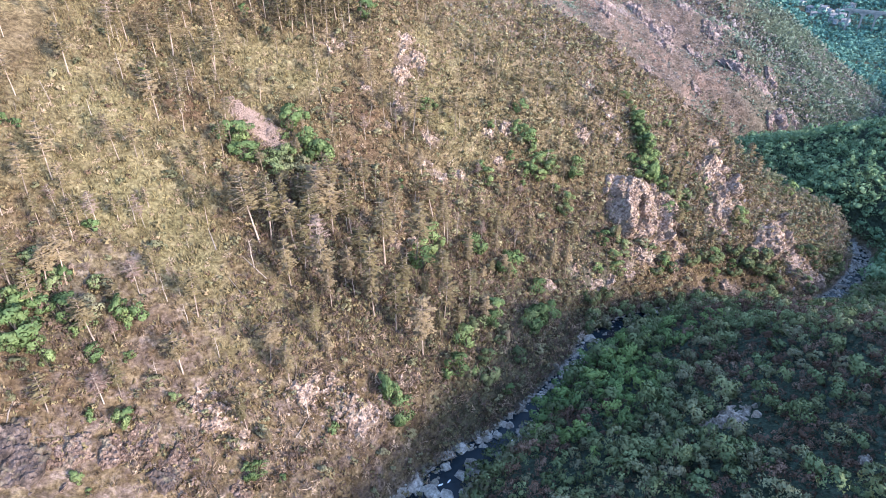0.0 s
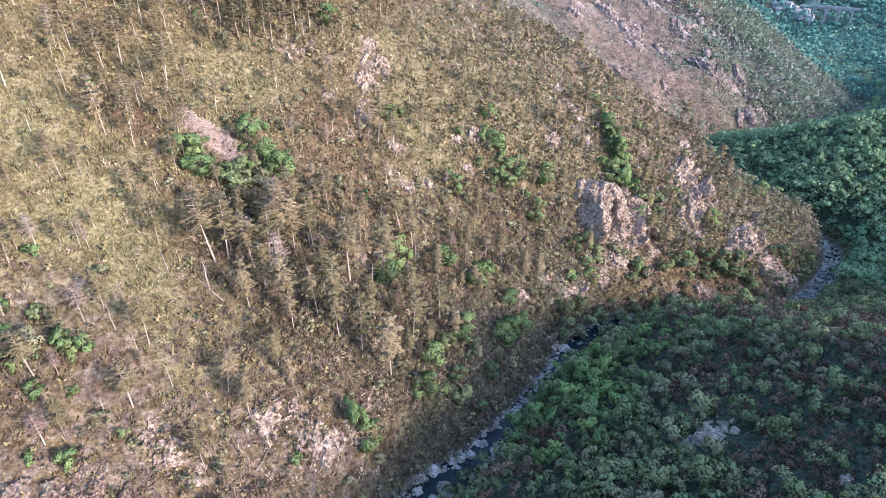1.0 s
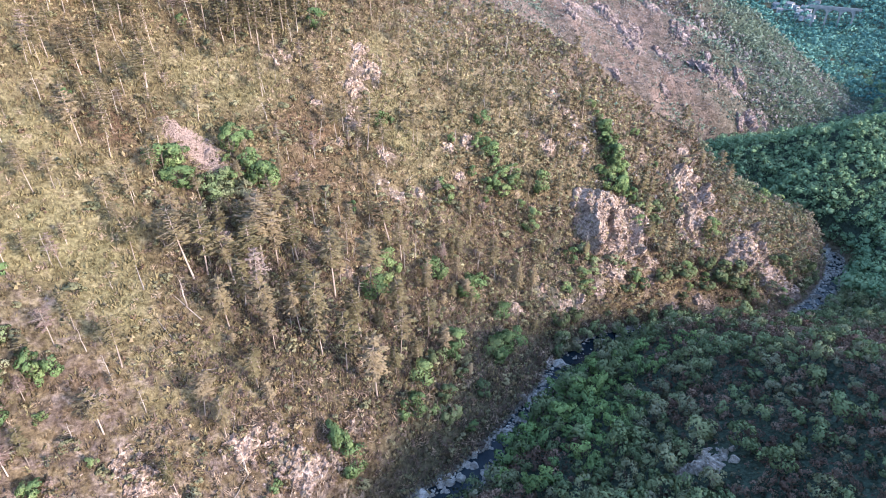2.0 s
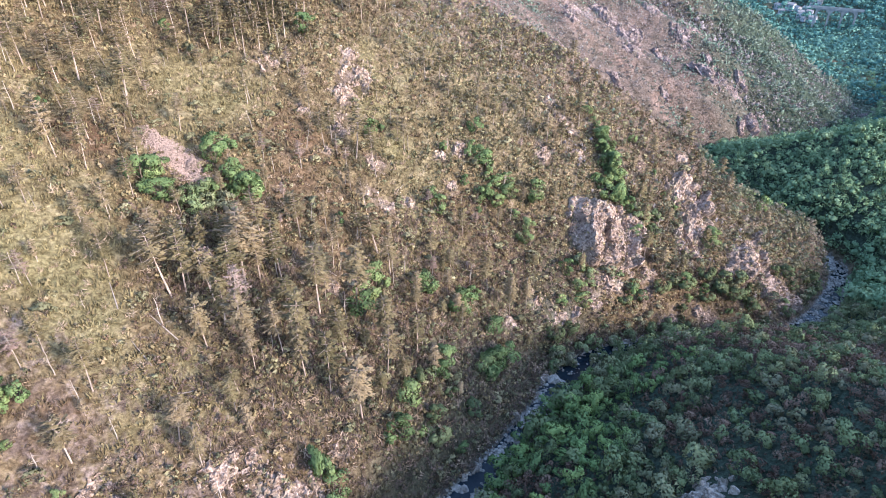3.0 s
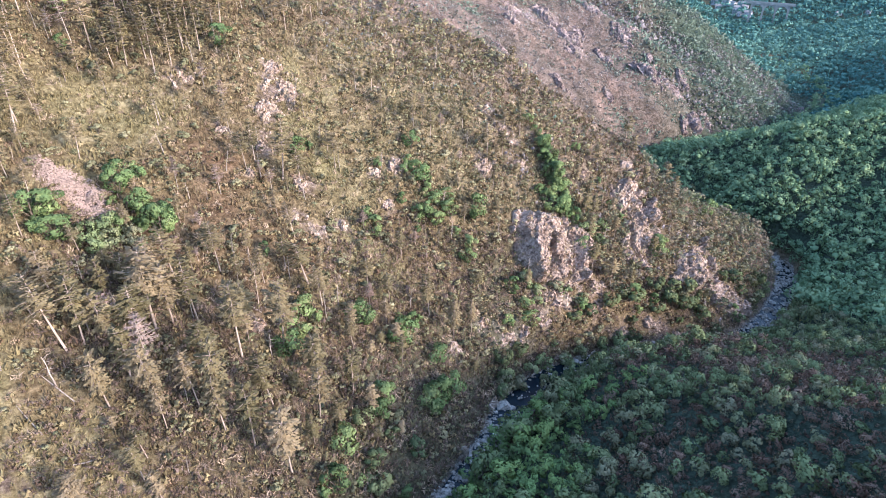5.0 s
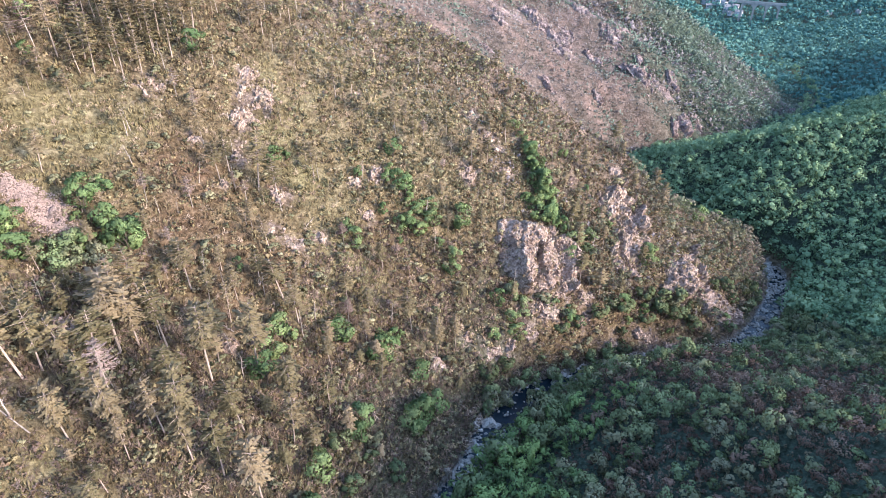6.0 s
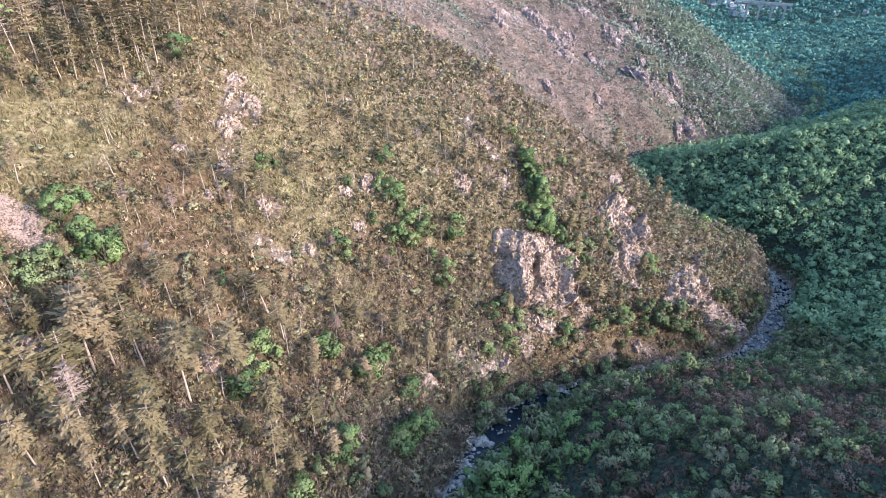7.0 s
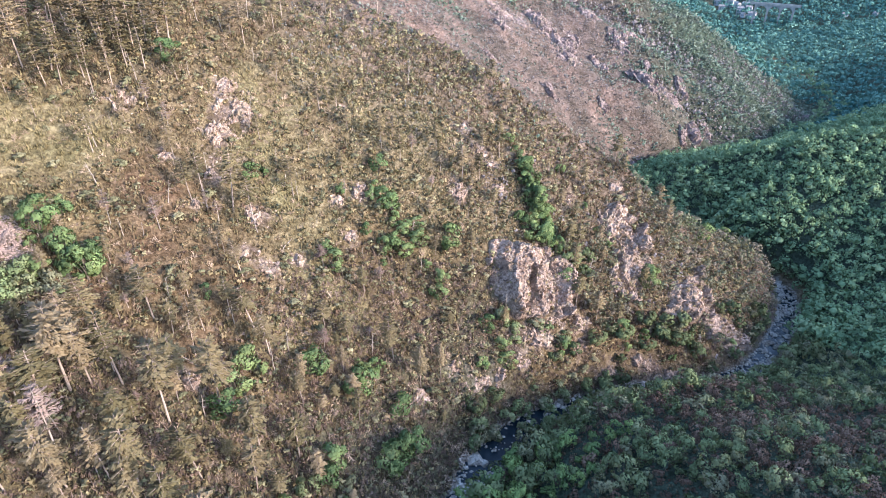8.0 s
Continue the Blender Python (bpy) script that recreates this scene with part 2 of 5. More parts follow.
def river_line():
    """The river's centreline as a smooth curve: rows of x, y, level, half width."""
    p = np.array(RIVER, float)
    p = np.vstack([2 * p[0] - p[1], p, 2 * p[-1] - p[-2]])
    rows = []
    for i in range(1, len(p) - 2):
        n = max(4, int(np.hypot(*(p[i + 1] - p[i])[:2]) / 5))
        n = min(n, 16)
        for t in np.arange(n) / n:
            a, b, c, d = p[i - 1:i + 3]
            rows.append(0.5 * (2 * b + (c - a) * t + (2 * a - 5 * b + 4 * c - d) * t * t + (3 * b - a - 3 * c + d) * t ** 3))
    return np.array(rows)


LINE = river_line()


def from_river(x, y):
    """How far each place lies from the river (left bank plus), its level there and its half width."""
    x, y = np.asarray(x, float).ravel(), np.asarray(y, float).ravel()
    best = np.full(x.shape, 1e18)
    s, lev, half = np.zeros(x.shape), np.zeros(x.shape), np.zeros(x.shape)
    for a, b in zip(LINE[:-1], LINE[1:]):
        d = b[:2] - a[:2]
        t = np.clip(((x - a[0]) * d[0] + (y - a[1]) * d[1]) / (d @ d), 0, 1)
        px, py = x - a[0] - t * d[0], y - a[1] - t * d[1]
        q = px * px + py * py
        m = q < best
        side = np.where(d[0] * py - d[1] * px > 0, 1.0, -1.0)
        best = np.where(m, q, best)
        s = np.where(m, side * np.sqrt(q), s)
        lev = np.where(m, a[2] + t * (b[2] - a[2]), lev)
        half = np.where(m, a[3] + t * (b[3] - a[3]), half)
    return s, lev, half


def lattice(ix, iy, seed):
    h = np.sin(ix * 127.1 + iy * 311.7 + seed * 74.7) * 43758.5453
    return h - np.floor(h)


def fbm(x, y, size, seed=0, octaves=4):
    """Smooth noise from -1 to 1 whose largest waves are that many metres long."""
    total, amp, norm = 0.0, 1.0, 0.0
    for k in range(octaves):
        u, v = x / size + 17.3 * k, y / size - 9.1 * k
        iu, iv = np.floor(u), np.floor(v)
        fu, fv = u - iu, v - iv
        fu, fv = fu * fu * (3 - 2 * fu), fv * fv * (3 - 2 * fv)
        n = (lattice(iu, iv, seed) * (1 - fu) + lattice(iu + 1, iv, seed) * fu) * (1 - fv) + (lattice(iu, iv + 1, seed) * (1 - fu) + lattice(iu + 1, iv + 1, seed) * fu) * fv
        total, norm = total + amp * (2 * n - 1), norm + amp
        amp, size = amp * 0.5, size * 0.5
    return total / norm


def smooth(a, b, v):
    t = np.clip((v - a) / (b - a), 0, 1)
    return t * t * (3 - 2 * t)


# broad shoulders and hollows of the western slope: x, y, radius, height
SHOULDERS = [
    (-80, 70, 26, -1.8), (-80, 106, 26, 0.4), (-80, 142, 26, 2), (-80, 178, 26, -3.7), (-44, 70, 26, -0.9), (-44, 106, 26, 4),
    (-44, 142, 26, -4.4), (-44, 178, 26, 0.5), (-8, 70, 26, 7.6), (-8, 106, 26, 3.2), (-8, 142, 26, -1.1), (-8, 178, 26, 7.9),
    (-8, 214, 26, -1.9), (28, 70, 26, 0.9), (28, 106, 26, -0.5), (28, 142, 26, 1.1), (28, 178, 26, 5.3),
]
# of the eastern slope and the wooded bank: x, y, radius, height
FLANKS = [
    (64, 70, 26, 1.7), (64, 106, 26, -0.7), (64, 142, 26, 3.6), (64, 178, 26, 6), (64, 214, 26, 4.6), (100, 70, 26, 0.7),
    (100, 106, 26, 2), (100, 142, 26, 1.3), (100, 178, 26, -1.4), (100, 214, 26, -1.1), (136, 106, 26, 1.8), (136, 142, 26, -1.1),
    (136, 178, 26, 8.1), (136, 214, 26, 2.1), (172, 142, 26, -3.8), (172, 178, 26, 2.4), (172, 214, 26, 5.2),
]
# rises of the far mountain, the spur and the distant valley: x, y, radius, height
FAR_RISES = [
    (-30, 240, 38, -0.4), (26, 240, 38, 3.4), (26, 290, 38, 1.2), (82, 240, 38, 3.1), (82, 290, 38, 2.5), (82, 340, 38, -4.7),
    (82, 390, 38, -3.4), (138, 240, 38, -6.5), (138, 290, 38, 9.7), (138, 340, 38, -1.7), (138, 390, 38, -4), (194, 240, 38, -6.4),
    (194, 290, 38, 5.3), (194, 340, 38, -4.6), (194, 390, 38, -3.4), (250, 240, 38, -5.2), (250, 290, 38, 2.1), (250, 340, 38, -0.4),
    (250, 390, 38, -1.8), (306, 340, 38, -0.9), (306, 390, 38, -4.7), (340, 440, 70, -6.4), (400, 540, 80, -1.1), (460, 640, 90, -4.1),
    (360, 640, 80, 5.6), (540, 640, 90, -6.5), (450, 740, 90, -3.1),
]
# single humps and dips, and two unseen rises added to shade the wooded bank: x, y, radius, height
HUMPS = [
    (147, 300, 11, 4), (154, 204, 11, 2.4), (114, 324, 11, -3.1), (149, 240, 16, -2.5), (88, 320, 11, 2.8), (-23, 121, 11, -1.8),
    (-19, 96, 11, 1.5), (-16, 177, 11, 2.1), (140, 283, 11, -2.3), (-32, 69, 11, -1.5), (147, 300, 11, 1.8), (219, 245, 16, -2.1),
    (160, 184, 11, -1.6), (140, 190, 11, 2.5), (140, 283, 11, -1.9), (103, 344, 16, -1.9), (0, 172, 11, -1.5), (-57, 124, 11, 1.3),
    (-44, 157, 11, -1.6), (-31, 171, 11, 1.6), (169, 262, 16, 1.8), (73, 250, 11, 1.8), (232, 292, 11, 1.8), (88, 320, 11, 1.7),
    # (110, 50) and (138, 62) lie out of view, added only to block the sun
    (164, 304, 11, -1.5), (147, 300, 11, 1.4), (110, 50, 15, 11), (138, 62, 14, 9),
]
KNOLLS = SHOULDERS + FLANKS + FAR_RISES + HUMPS


def large_form(x, y):
    """The valley without its fine relief."""
    shape = np.shape(x)
    x, y = np.asarray(x, float).ravel(), np.asarray(y, float).ravel()
    s, lev, half = from_river(x, y)
    out = np.maximum(np.abs(s) - half, 0)
    rise = np.where(s > 0, 0.74, 0.66) * (out - 3.0 * (1 - np.exp(-out / 3.0)))
    top = np.where(s > 0, 190.0, 88.0)
    rise = top * np.tanh(rise / top)
    far = np.where(s > 0, smooth(375, 460, y), smooth(300, 520, y))
    rise = rise * (1 - far) + far * np.where(s > 0, 0.16, 0.2) * out * np.where(s > 0, 1, 1)
    z = lev + rise
    for kx, ky, r, h in KNOLLS:
        z = z + h * np.exp(-((x - kx) ** 2 + (y - ky) ** 2) / (2 * r * r)) * smooth(0, 9, out)
    return z.reshape(shape)
# outcrops of bare rock: x, y, radius
CRAGS = [(54, 152, 8), (61, 153, 6), (49, 151, 5), (81, 170, 4), (84, 165, 4.5), (81, 158, 4), (97, 155, 4.5), (109, 151, 3.5), (84.4, 143.3, 3), (80.7, 143.7, 2.5), (68.8, 171.5, 2.5), (40.2, 166.4, 3.2), (50.1, 168.6, 2.6), (66.5, 146, 3),
         (77.7, 169.4, 3), (83, 160, 4), (79, 155.4, 3), (99.5, 158, 4), (103, 151.5, 3.5), (91, 152, 2.6), (43.7, 182.4, 2.4), (45.8, 177.4, 2.4)]
KNOBS = [(39.4, 166.7, 2.8), (49.5, 168.7, 2.4), (43.7, 181.9, 1.9), (47.9, 176.4, 2.2), (17.9, 162.3, 2.3), (3.7, 146.0, 2.1), (14.5, 179.3, 1.8), (-4.5, 153.1, 2.5)]
BANK_ROCKS = [(38.7, 132.5, 3.6), (43.5, 134.3, 3.4), (34.5, 133, 2.6), (50.3, 142, 3.6), (55.5, 142, 3.4), (59, 144.8, 3), (50.4, 138.2, 2.6), (72.4, 140.8, 2.8), (89.1, 142, 2.6), (65.2, 142.6, 2.4)]
SLOPE_ROCKS = [(-9, 171, 5), (-11, 165.5, 3.5), (-11.2, 159, 3.5), (-10.2, 176, 3), (-6.6, 170.5, 3), (42.8, 180.6, 2.5), (12.1, 159.2, 2.2), (17.5, 161.8, 3), (-4.5, 143.4, 2.6), (-0.5, 142.2, 3), (4.1, 145.6, 2.4), (-3.4, 152.1, 3.2), (-29.6, 167.4, 3.4),
               (-10.8, 116.6, 3), (-6.1, 119, 2.6), (27.1, 127.1, 2.6), (14.7, 152.4, 2), (82.8, 177.4, 2.5), (48.9, 174, 2), (-14, 150, 1.6), (-20.6, 158, 2)]
LOW_ROCKS = [(-19.4, 77.6, 4.5), (-24.3, 78.5, 3.5), (-14.5, 76.6, 4), (-9.8, 80.6, 3.5), (-37.1, 70.8, 3.6), (-39.4, 73, 2.8), (-33, 69.4, 3.2), (-6.9, 86, 2.8), (-18.7, 81.5, 3), (-46.2, 63.9, 4), (-53.9, 59.1, 4), (-40.1, 64.4, 3.5), (-30, 62.6, 4), (-49, 61.1, 3)]
FAR_ROCKS = [(146.7, 301.6, 6), (156.4, 300, 6), (158, 285.6, 5), (141.6, 330.7, 6), (108.5, 311.3, 5), (107.2, 333.6, 6), (84.8, 327.2, 6), (117.3, 334.2, 6), (138.5, 334.8, 6), (173.2, 295.3, 5), (127, 318, 5), (150, 315, 5), (165, 310, 5), (70, 292, 4), (95, 285, 4),
             (80, 317, 5), (89.6, 338, 6), (103.7, 342.7, 7), (112, 328, 7), (113, 317, 6), (138.8, 328, 6), (145, 306, 6), (154.5, 299, 6), (163.7, 287, 5), (131.6, 349, 6), (121.4, 293, 4), (80.6, 342, 6), (152.7, 339, 6)]
ROCKS = CRAGS + KNOBS + BANK_ROCKS + SLOPE_ROCKS + LOW_ROCKS + FAR_ROCKS
# the scree's middle line
SCREE = [(-47.5, 135.8), (-44.8, 134.6), (-42, 133.2), (-39.6, 131.8), (-37.8, 130.8)]
# patches of straw-coloured grass, of rust-brown heath and of pines with dark heather and painted grove shade below: x,
# y, radius
STRAW_PATCHES = [(-40, 83.5, 6), (-58, 106, 13), (-67, 105, 9), (-49, 97, 9), (-46, 140, 6), (-72, 117, 9), (-43, 156, 9), (-34, 157, 7), (-62, 122, 10), (-28, 90, 6), (-9, 109, 5), (0, 131, 6), (12, 141, 7), (-32, 122, 5), (-22, 105, 4), (0, 178, 8), (9, 188, 9), (20, 181, 8), (-4, 165, 5), (32, 177, 7), (2, 158, 5)]
RUST_PATCHES = [(-20, 147, 8), (-22, 135, 7), (-25, 127, 5), (-59, 130, 6), (-14, 140, 6), (-4, 135, 5), (-70, 74, 6), (-60, 70, 6), (-47, 80, 5), (-12, 125, 5), (30, 138, 6)]
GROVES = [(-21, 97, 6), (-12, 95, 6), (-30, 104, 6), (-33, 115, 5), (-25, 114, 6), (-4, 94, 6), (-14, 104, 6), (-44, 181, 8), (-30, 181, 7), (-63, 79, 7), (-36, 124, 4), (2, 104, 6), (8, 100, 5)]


def patches(x, y, rows):
    d = np.zeros(np.shape(x))
    for gx, gy, r in rows:
        d = np.maximum(d, np.exp(-((x - gx) ** 2 + (y - gy) ** 2) / (1.6 * r * r)))
    return d


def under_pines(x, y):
    """Where dark heather grows below the pine groves; the groves' shade is in its colour too."""
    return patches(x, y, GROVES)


def ribs(x, y):
    """Ribs (plus) and gullies (minus) that run down the far mountain."""
    return 0.4 - 2 * np.abs(fbm(0.62 * x + 0.78 * y, (0.78 * x - 0.62 * y) * 0.28, 34, 16, 3))


def cover(x, y):
    """What covers the ground at each place: bare rock, straw-coloured grass, wood, shingle, stony ground, rust-brown heath."""
    s, lev, half = from_river(x, y)
    out = np.maximum(np.abs(s) - half, 0)
    ragged = 0.5 * fbm(x, y, 7, 25)
    rock = np.zeros(x.shape)
    for rx, ry, r in ROCKS:
        rock = np.maximum(rock, np.exp(-((x - rx) ** 2 + (y - ry) ** 2) / (0.9 * r * r)))
    rock = rock * (1 - 0.45 * smooth(95, 84, y))
    for (ax, ay), (bx, by) in zip(SCREE[:-1], SCREE[1:]):
        for q in (0.0, 0.5):
            rock = np.maximum(rock, 1.2 * np.exp(-(((x - ax - q * (bx - ax)) ** 2 + (y - ay - q * (by - ay)) ** 2) / 6.5) ** 2))
    rock = np.maximum(rock, 0.62 * smooth(86, 74, y + 0.25 * x + 8 * ragged) * smooth(-75, -60, x) * (s > 4) * (0.55 + 0.45 * smooth(-0.3, 0.3, fbm(x, y, 9, 27))))
    rock = np.maximum(rock, 0.75 * smooth(0.12, 0.38, ribs(x, y) + 0.5 * ragged) * smooth(40, 90, x) * smooth(225, 290, y) * (s > 0))
    rock = np.maximum(rock, 0.45 * smooth(16, 6, s) * smooth(36, 48, x) * smooth(140, 125, x) * (s > 3) * smooth(-0.2, 0.3, fbm(x, y, 10, 29)))
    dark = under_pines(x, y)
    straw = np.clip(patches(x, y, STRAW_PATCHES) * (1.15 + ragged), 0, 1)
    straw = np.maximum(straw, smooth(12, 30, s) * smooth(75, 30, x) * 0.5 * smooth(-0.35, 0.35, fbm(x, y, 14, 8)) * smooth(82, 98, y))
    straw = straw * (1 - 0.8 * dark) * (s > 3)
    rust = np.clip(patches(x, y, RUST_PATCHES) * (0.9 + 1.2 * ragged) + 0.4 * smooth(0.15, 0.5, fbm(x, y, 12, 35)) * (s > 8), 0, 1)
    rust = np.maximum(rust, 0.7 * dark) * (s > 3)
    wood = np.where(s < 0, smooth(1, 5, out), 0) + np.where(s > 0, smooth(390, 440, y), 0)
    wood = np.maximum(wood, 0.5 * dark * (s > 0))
    wood = np.maximum(wood, 0.55 * smooth(30, 16, s) * smooth(-8, 4, x) * smooth(56, 40, x) * (s > half))
    wood = np.maximum(wood, smooth(120, 195, x + 10 * fbm(x, y, 25, 19)) * smooth(235, 275, y) * (s > 0))
    shingle = smooth(1.8, 0.5, out) * smooth(320, 260, y) * (0.5 + 0.5 * smooth(-0.2, 0.2, fbm(x, y, 9, 71)))
    stony = smooth(140, 225, y + 0.35 * x - 15 + 12 * ragged) * (s > 0) * smooth(-20, 15, x)
    return rock, np.clip(straw, 0, 1), np.clip(wood, 0, 1), shingle, stony, np.clip(rust, 0, 1)


def height(x, y):
    """The level of the ground, with gullies, hummocks and ledges."""
    x, y = np.asarray(x, float), np.asarray(y, float)
    shape = x.shape
    x, y = x.ravel(), y.ravel()
    z = large_form(x, y)
    s, lev, half = from_river(x, y)
    out = np.maximum(np.abs(s) - half, 0)
    free = smooth(0, 8, out)
    u, v = 0.62 * x + 0.78 * y, 0.78 * x - 0.62 * y
    z = z + free * (1.5 * fbm(u, v * 0.3, 13, 3, 3) + 0.85 * fbm(x, y, 4.5, 4, 3))
    rock = cover(x, y)[0]
    ledge = fbm(x, y, 6, 9, 4) * 2.2
    z = z + free * rock * (ledge - np.round(ledge * 1.2) / 1.2) * 2.2
    z = z + smooth(200, 320, y) * free * (3.0 * fbm(x, y, 60, 6, 4) + (s > 0) * (4.2 * fbm(u * 1.0, v * 0.35, 24, 14, 4) + 8.0 * ribs(x, y)))
    z = z - smooth(1.0, 0.0, out) * 0.7
    return z.reshape(shape)


def mesh_from(name, verts, faces, material, tone=None, normals=None):
    """One mesh from an array of corners and one of triangles or quads."""
    me = bpy.data.meshes.new(name)
    n = faces.shape[1]
    me.vertices.add(len(verts))
    me.vertices.foreach_set("co", np.ascontiguousarray(verts, np.float32).ravel())
    me.loops.add(faces.size)
    me.loops.foreach_set("vertex_index", np.ascontiguousarray(faces, np.int32).ravel())
    me.polygons.add(len(faces))
    me.polygons.foreach_set("loop_start", np.arange(0, faces.size, n, dtype=np.int32))
    me.update(calc_edges=True)
    me.materials.append(material)
    me.polygons.foreach_set("use_smooth", np.zeros(len(faces), bool))
    if tone is not None:
        me.attributes.new("tone", "FLOAT", "POINT").data.foreach_set("value", np.ascontiguousarray(tone, np.float32))
    if normals is not None:
        me.polygons.foreach_set("use_smooth", np.ones(len(faces), bool))
        me.normals_split_custom_set_from_vertices(np.ascontiguousarray(normals, np.float32))
    return me


def thing(name, label, category, group="", kind=""):
    return tagged(new(name), label, category, group, kind)


def part(name, me, parent, label="", m=None):
    ob = new(name, me)
    ob.parent = parent
    if m is not None:
        ob.matrix_basis = m
    return tagged(ob, label) if label else ob


def axis(lo, a, b, hi, fine, grow):
    """Lines that lie close together from a to b and wider outside."""
    mid = list(np.arange(a, b, fine))
    step, v = fine, mid[-1]
    while v < hi:
        step *= grow
        v += step
        mid.append(v)
    step, v = fine, mid[0]
    while v > lo:
        step *= grow
        v -= step
        mid.insert(0, v)
    return np.array(mid)


GRID = []


def level(x, y):
    """The level of the built ground at each place."""
    xs, ys, gz = GRID
    i = np.clip(np.searchsorted(xs, x) - 1, 0, len(xs) - 2)
    j = np.clip(np.searchsorted(ys, y) - 1, 0, len(ys) - 2)
    u, v = (x - xs[i]) / (xs[i + 1] - xs[i]), (y - ys[j]) / (ys[j + 1] - ys[j])
    return (gz[j, i] * (1 - u) + gz[j, i + 1] * u) * (1 - v) + (gz[j + 1, i] * (1 - u) + gz[j + 1, i + 1] * u) * v


def build_ground():
    xs, ys = axis(-900, -84, 186, 2400, 1.4, 1.11), axis(-500, 42, 262, 2900, 1.4, 1.055)
    gx, gy = np.meshgrid(xs, ys)
    gz = height(gx, gy)
    GRID.extend((xs, ys, gz))
    verts = np.stack([gx.ravel(), gy.ravel(), gz.ravel()], 1)
    i = np.arange(len(xs) - 1)[None, :] + len(xs) * np.arange(len(ys) - 1)[:, None]
    i = i.ravel()
    faces = np.stack([i, i + 1, i + 1 + len(xs), i + len(xs)], 1)
    me = mesh_from("ground", verts, faces, M_GROUND)
    me.polygons.foreach_set("use_smooth", np.ones(len(faces), bool))
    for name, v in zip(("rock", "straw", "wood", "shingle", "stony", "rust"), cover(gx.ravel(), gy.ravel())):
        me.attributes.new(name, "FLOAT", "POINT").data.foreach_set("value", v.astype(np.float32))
    tagged(new("ground", me), "steep dry valley side with brown grass, pink rock and forest floor", "ground", kind="structure")


build_ground()


def build_water():
    line = LINE[LINE[:, 1] < 275]
    d = np.gradient(line[:, :2], axis=0)
    d /= np.linalg.norm(d, axis=1)[:, None]
    side = np.stack([-d[:, 1], d[:, 0]], 1)
    across = np.linspace(-1, 1, 9)
    w = line[:, 3] + 0.8
    v = np.concatenate([np.stack([line[:, 0] + side[:, 0] * a * w, line[:, 1] + side[:, 1] * a * w, line[:, 2] - 0.12 + 0 * w], 1)[:, None] for a in across], 1)
    n, k = v.shape[:2]
    i = (np.arange(n - 1)[:, None] * k + np.arange(k - 1)[None]).ravel()
    me = mesh_from("water", v.reshape(-1, 3), np.stack([i, i + k, i + k + 1, i + 1], 1), M_WATER)
    me.polygons.foreach_set("use_smooth", np.ones(len(me.polygons), bool))
    tagged(new("water", me), "dark blue mountain stream flowing between pale boulders", "river", kind="structure")


build_water()

# ---- plants and stones ----
RNG = np.random.default_rng(7)


def unit(v):
    return v / np.maximum(np.linalg.norm(v, axis=-1, keepdims=True), 1e-9)


def leaf_sprays(rng, centres, out, size):
    """A three-cornered leaf spray at each centre, facing roughly outward: corners and faces."""
    n = len(centres)
    nor = unit(out + rng.normal(0, 0.55, (n, 3)))
    a = unit(np.cross(nor, rng.normal(0, 1, (n, 3))))
    b = np.cross(nor, a)
    sz = size * rng.uniform(0.6, 1.35, (n, 1))
    k = rng.uniform(0.45, 0.8, (3, n, 1))
    v = np.stack([centres + a * sz * k[0], centres + (b * 0.87 - a * 0.5) * sz * k[1], centres - (b * 0.87 + a * 0.5) * sz * k[2] + nor * sz * 0.2], 1)
    return v.reshape(-1, 3), np.arange(3 * n).reshape(n, 3)


def soft(shape, ways):
    """Leaves with normals that follow the rounded form they cover, so that clumps catch light as one."""
    rng = np.random.default_rng(len(ways))
    return shape[0], shape[1], np.repeat(unit(unit(ways) + rng.normal(0, 0.14, ways.shape)), 3, 0)


def lump(rng):
    """A small rounded clump of twenty faces with an uneven form: corners and faces."""
    g = (1 + 5 ** 0.5) / 2
    v = unit(np.array([(-1, g, 0), (1, g, 0), (-1, -g, 0), (1, -g, 0), (0, -1, g), (0, 1, g), (0, -1, -g), (0, 1, -g), (g, 0, -1), (g, 0, 1), (-g, 0, -1), (-g, 0, 1)]))
    f = np.array([(0, 11, 5), (0, 5, 1), (0, 1, 7), (0, 7, 10), (0, 10, 11), (1, 5, 9), (5, 11, 4), (11, 10, 2), (10, 7, 6), (7, 1, 8), (3, 9, 4), (3, 4, 2), (3, 2, 6), (3, 6, 8), (3, 8, 9), (4, 9, 5), (2, 4, 11), (6, 2, 10), (8, 6, 7), (9, 8, 1)])
    return v * rng.uniform(0.75, 1.2, (12, 1)), f


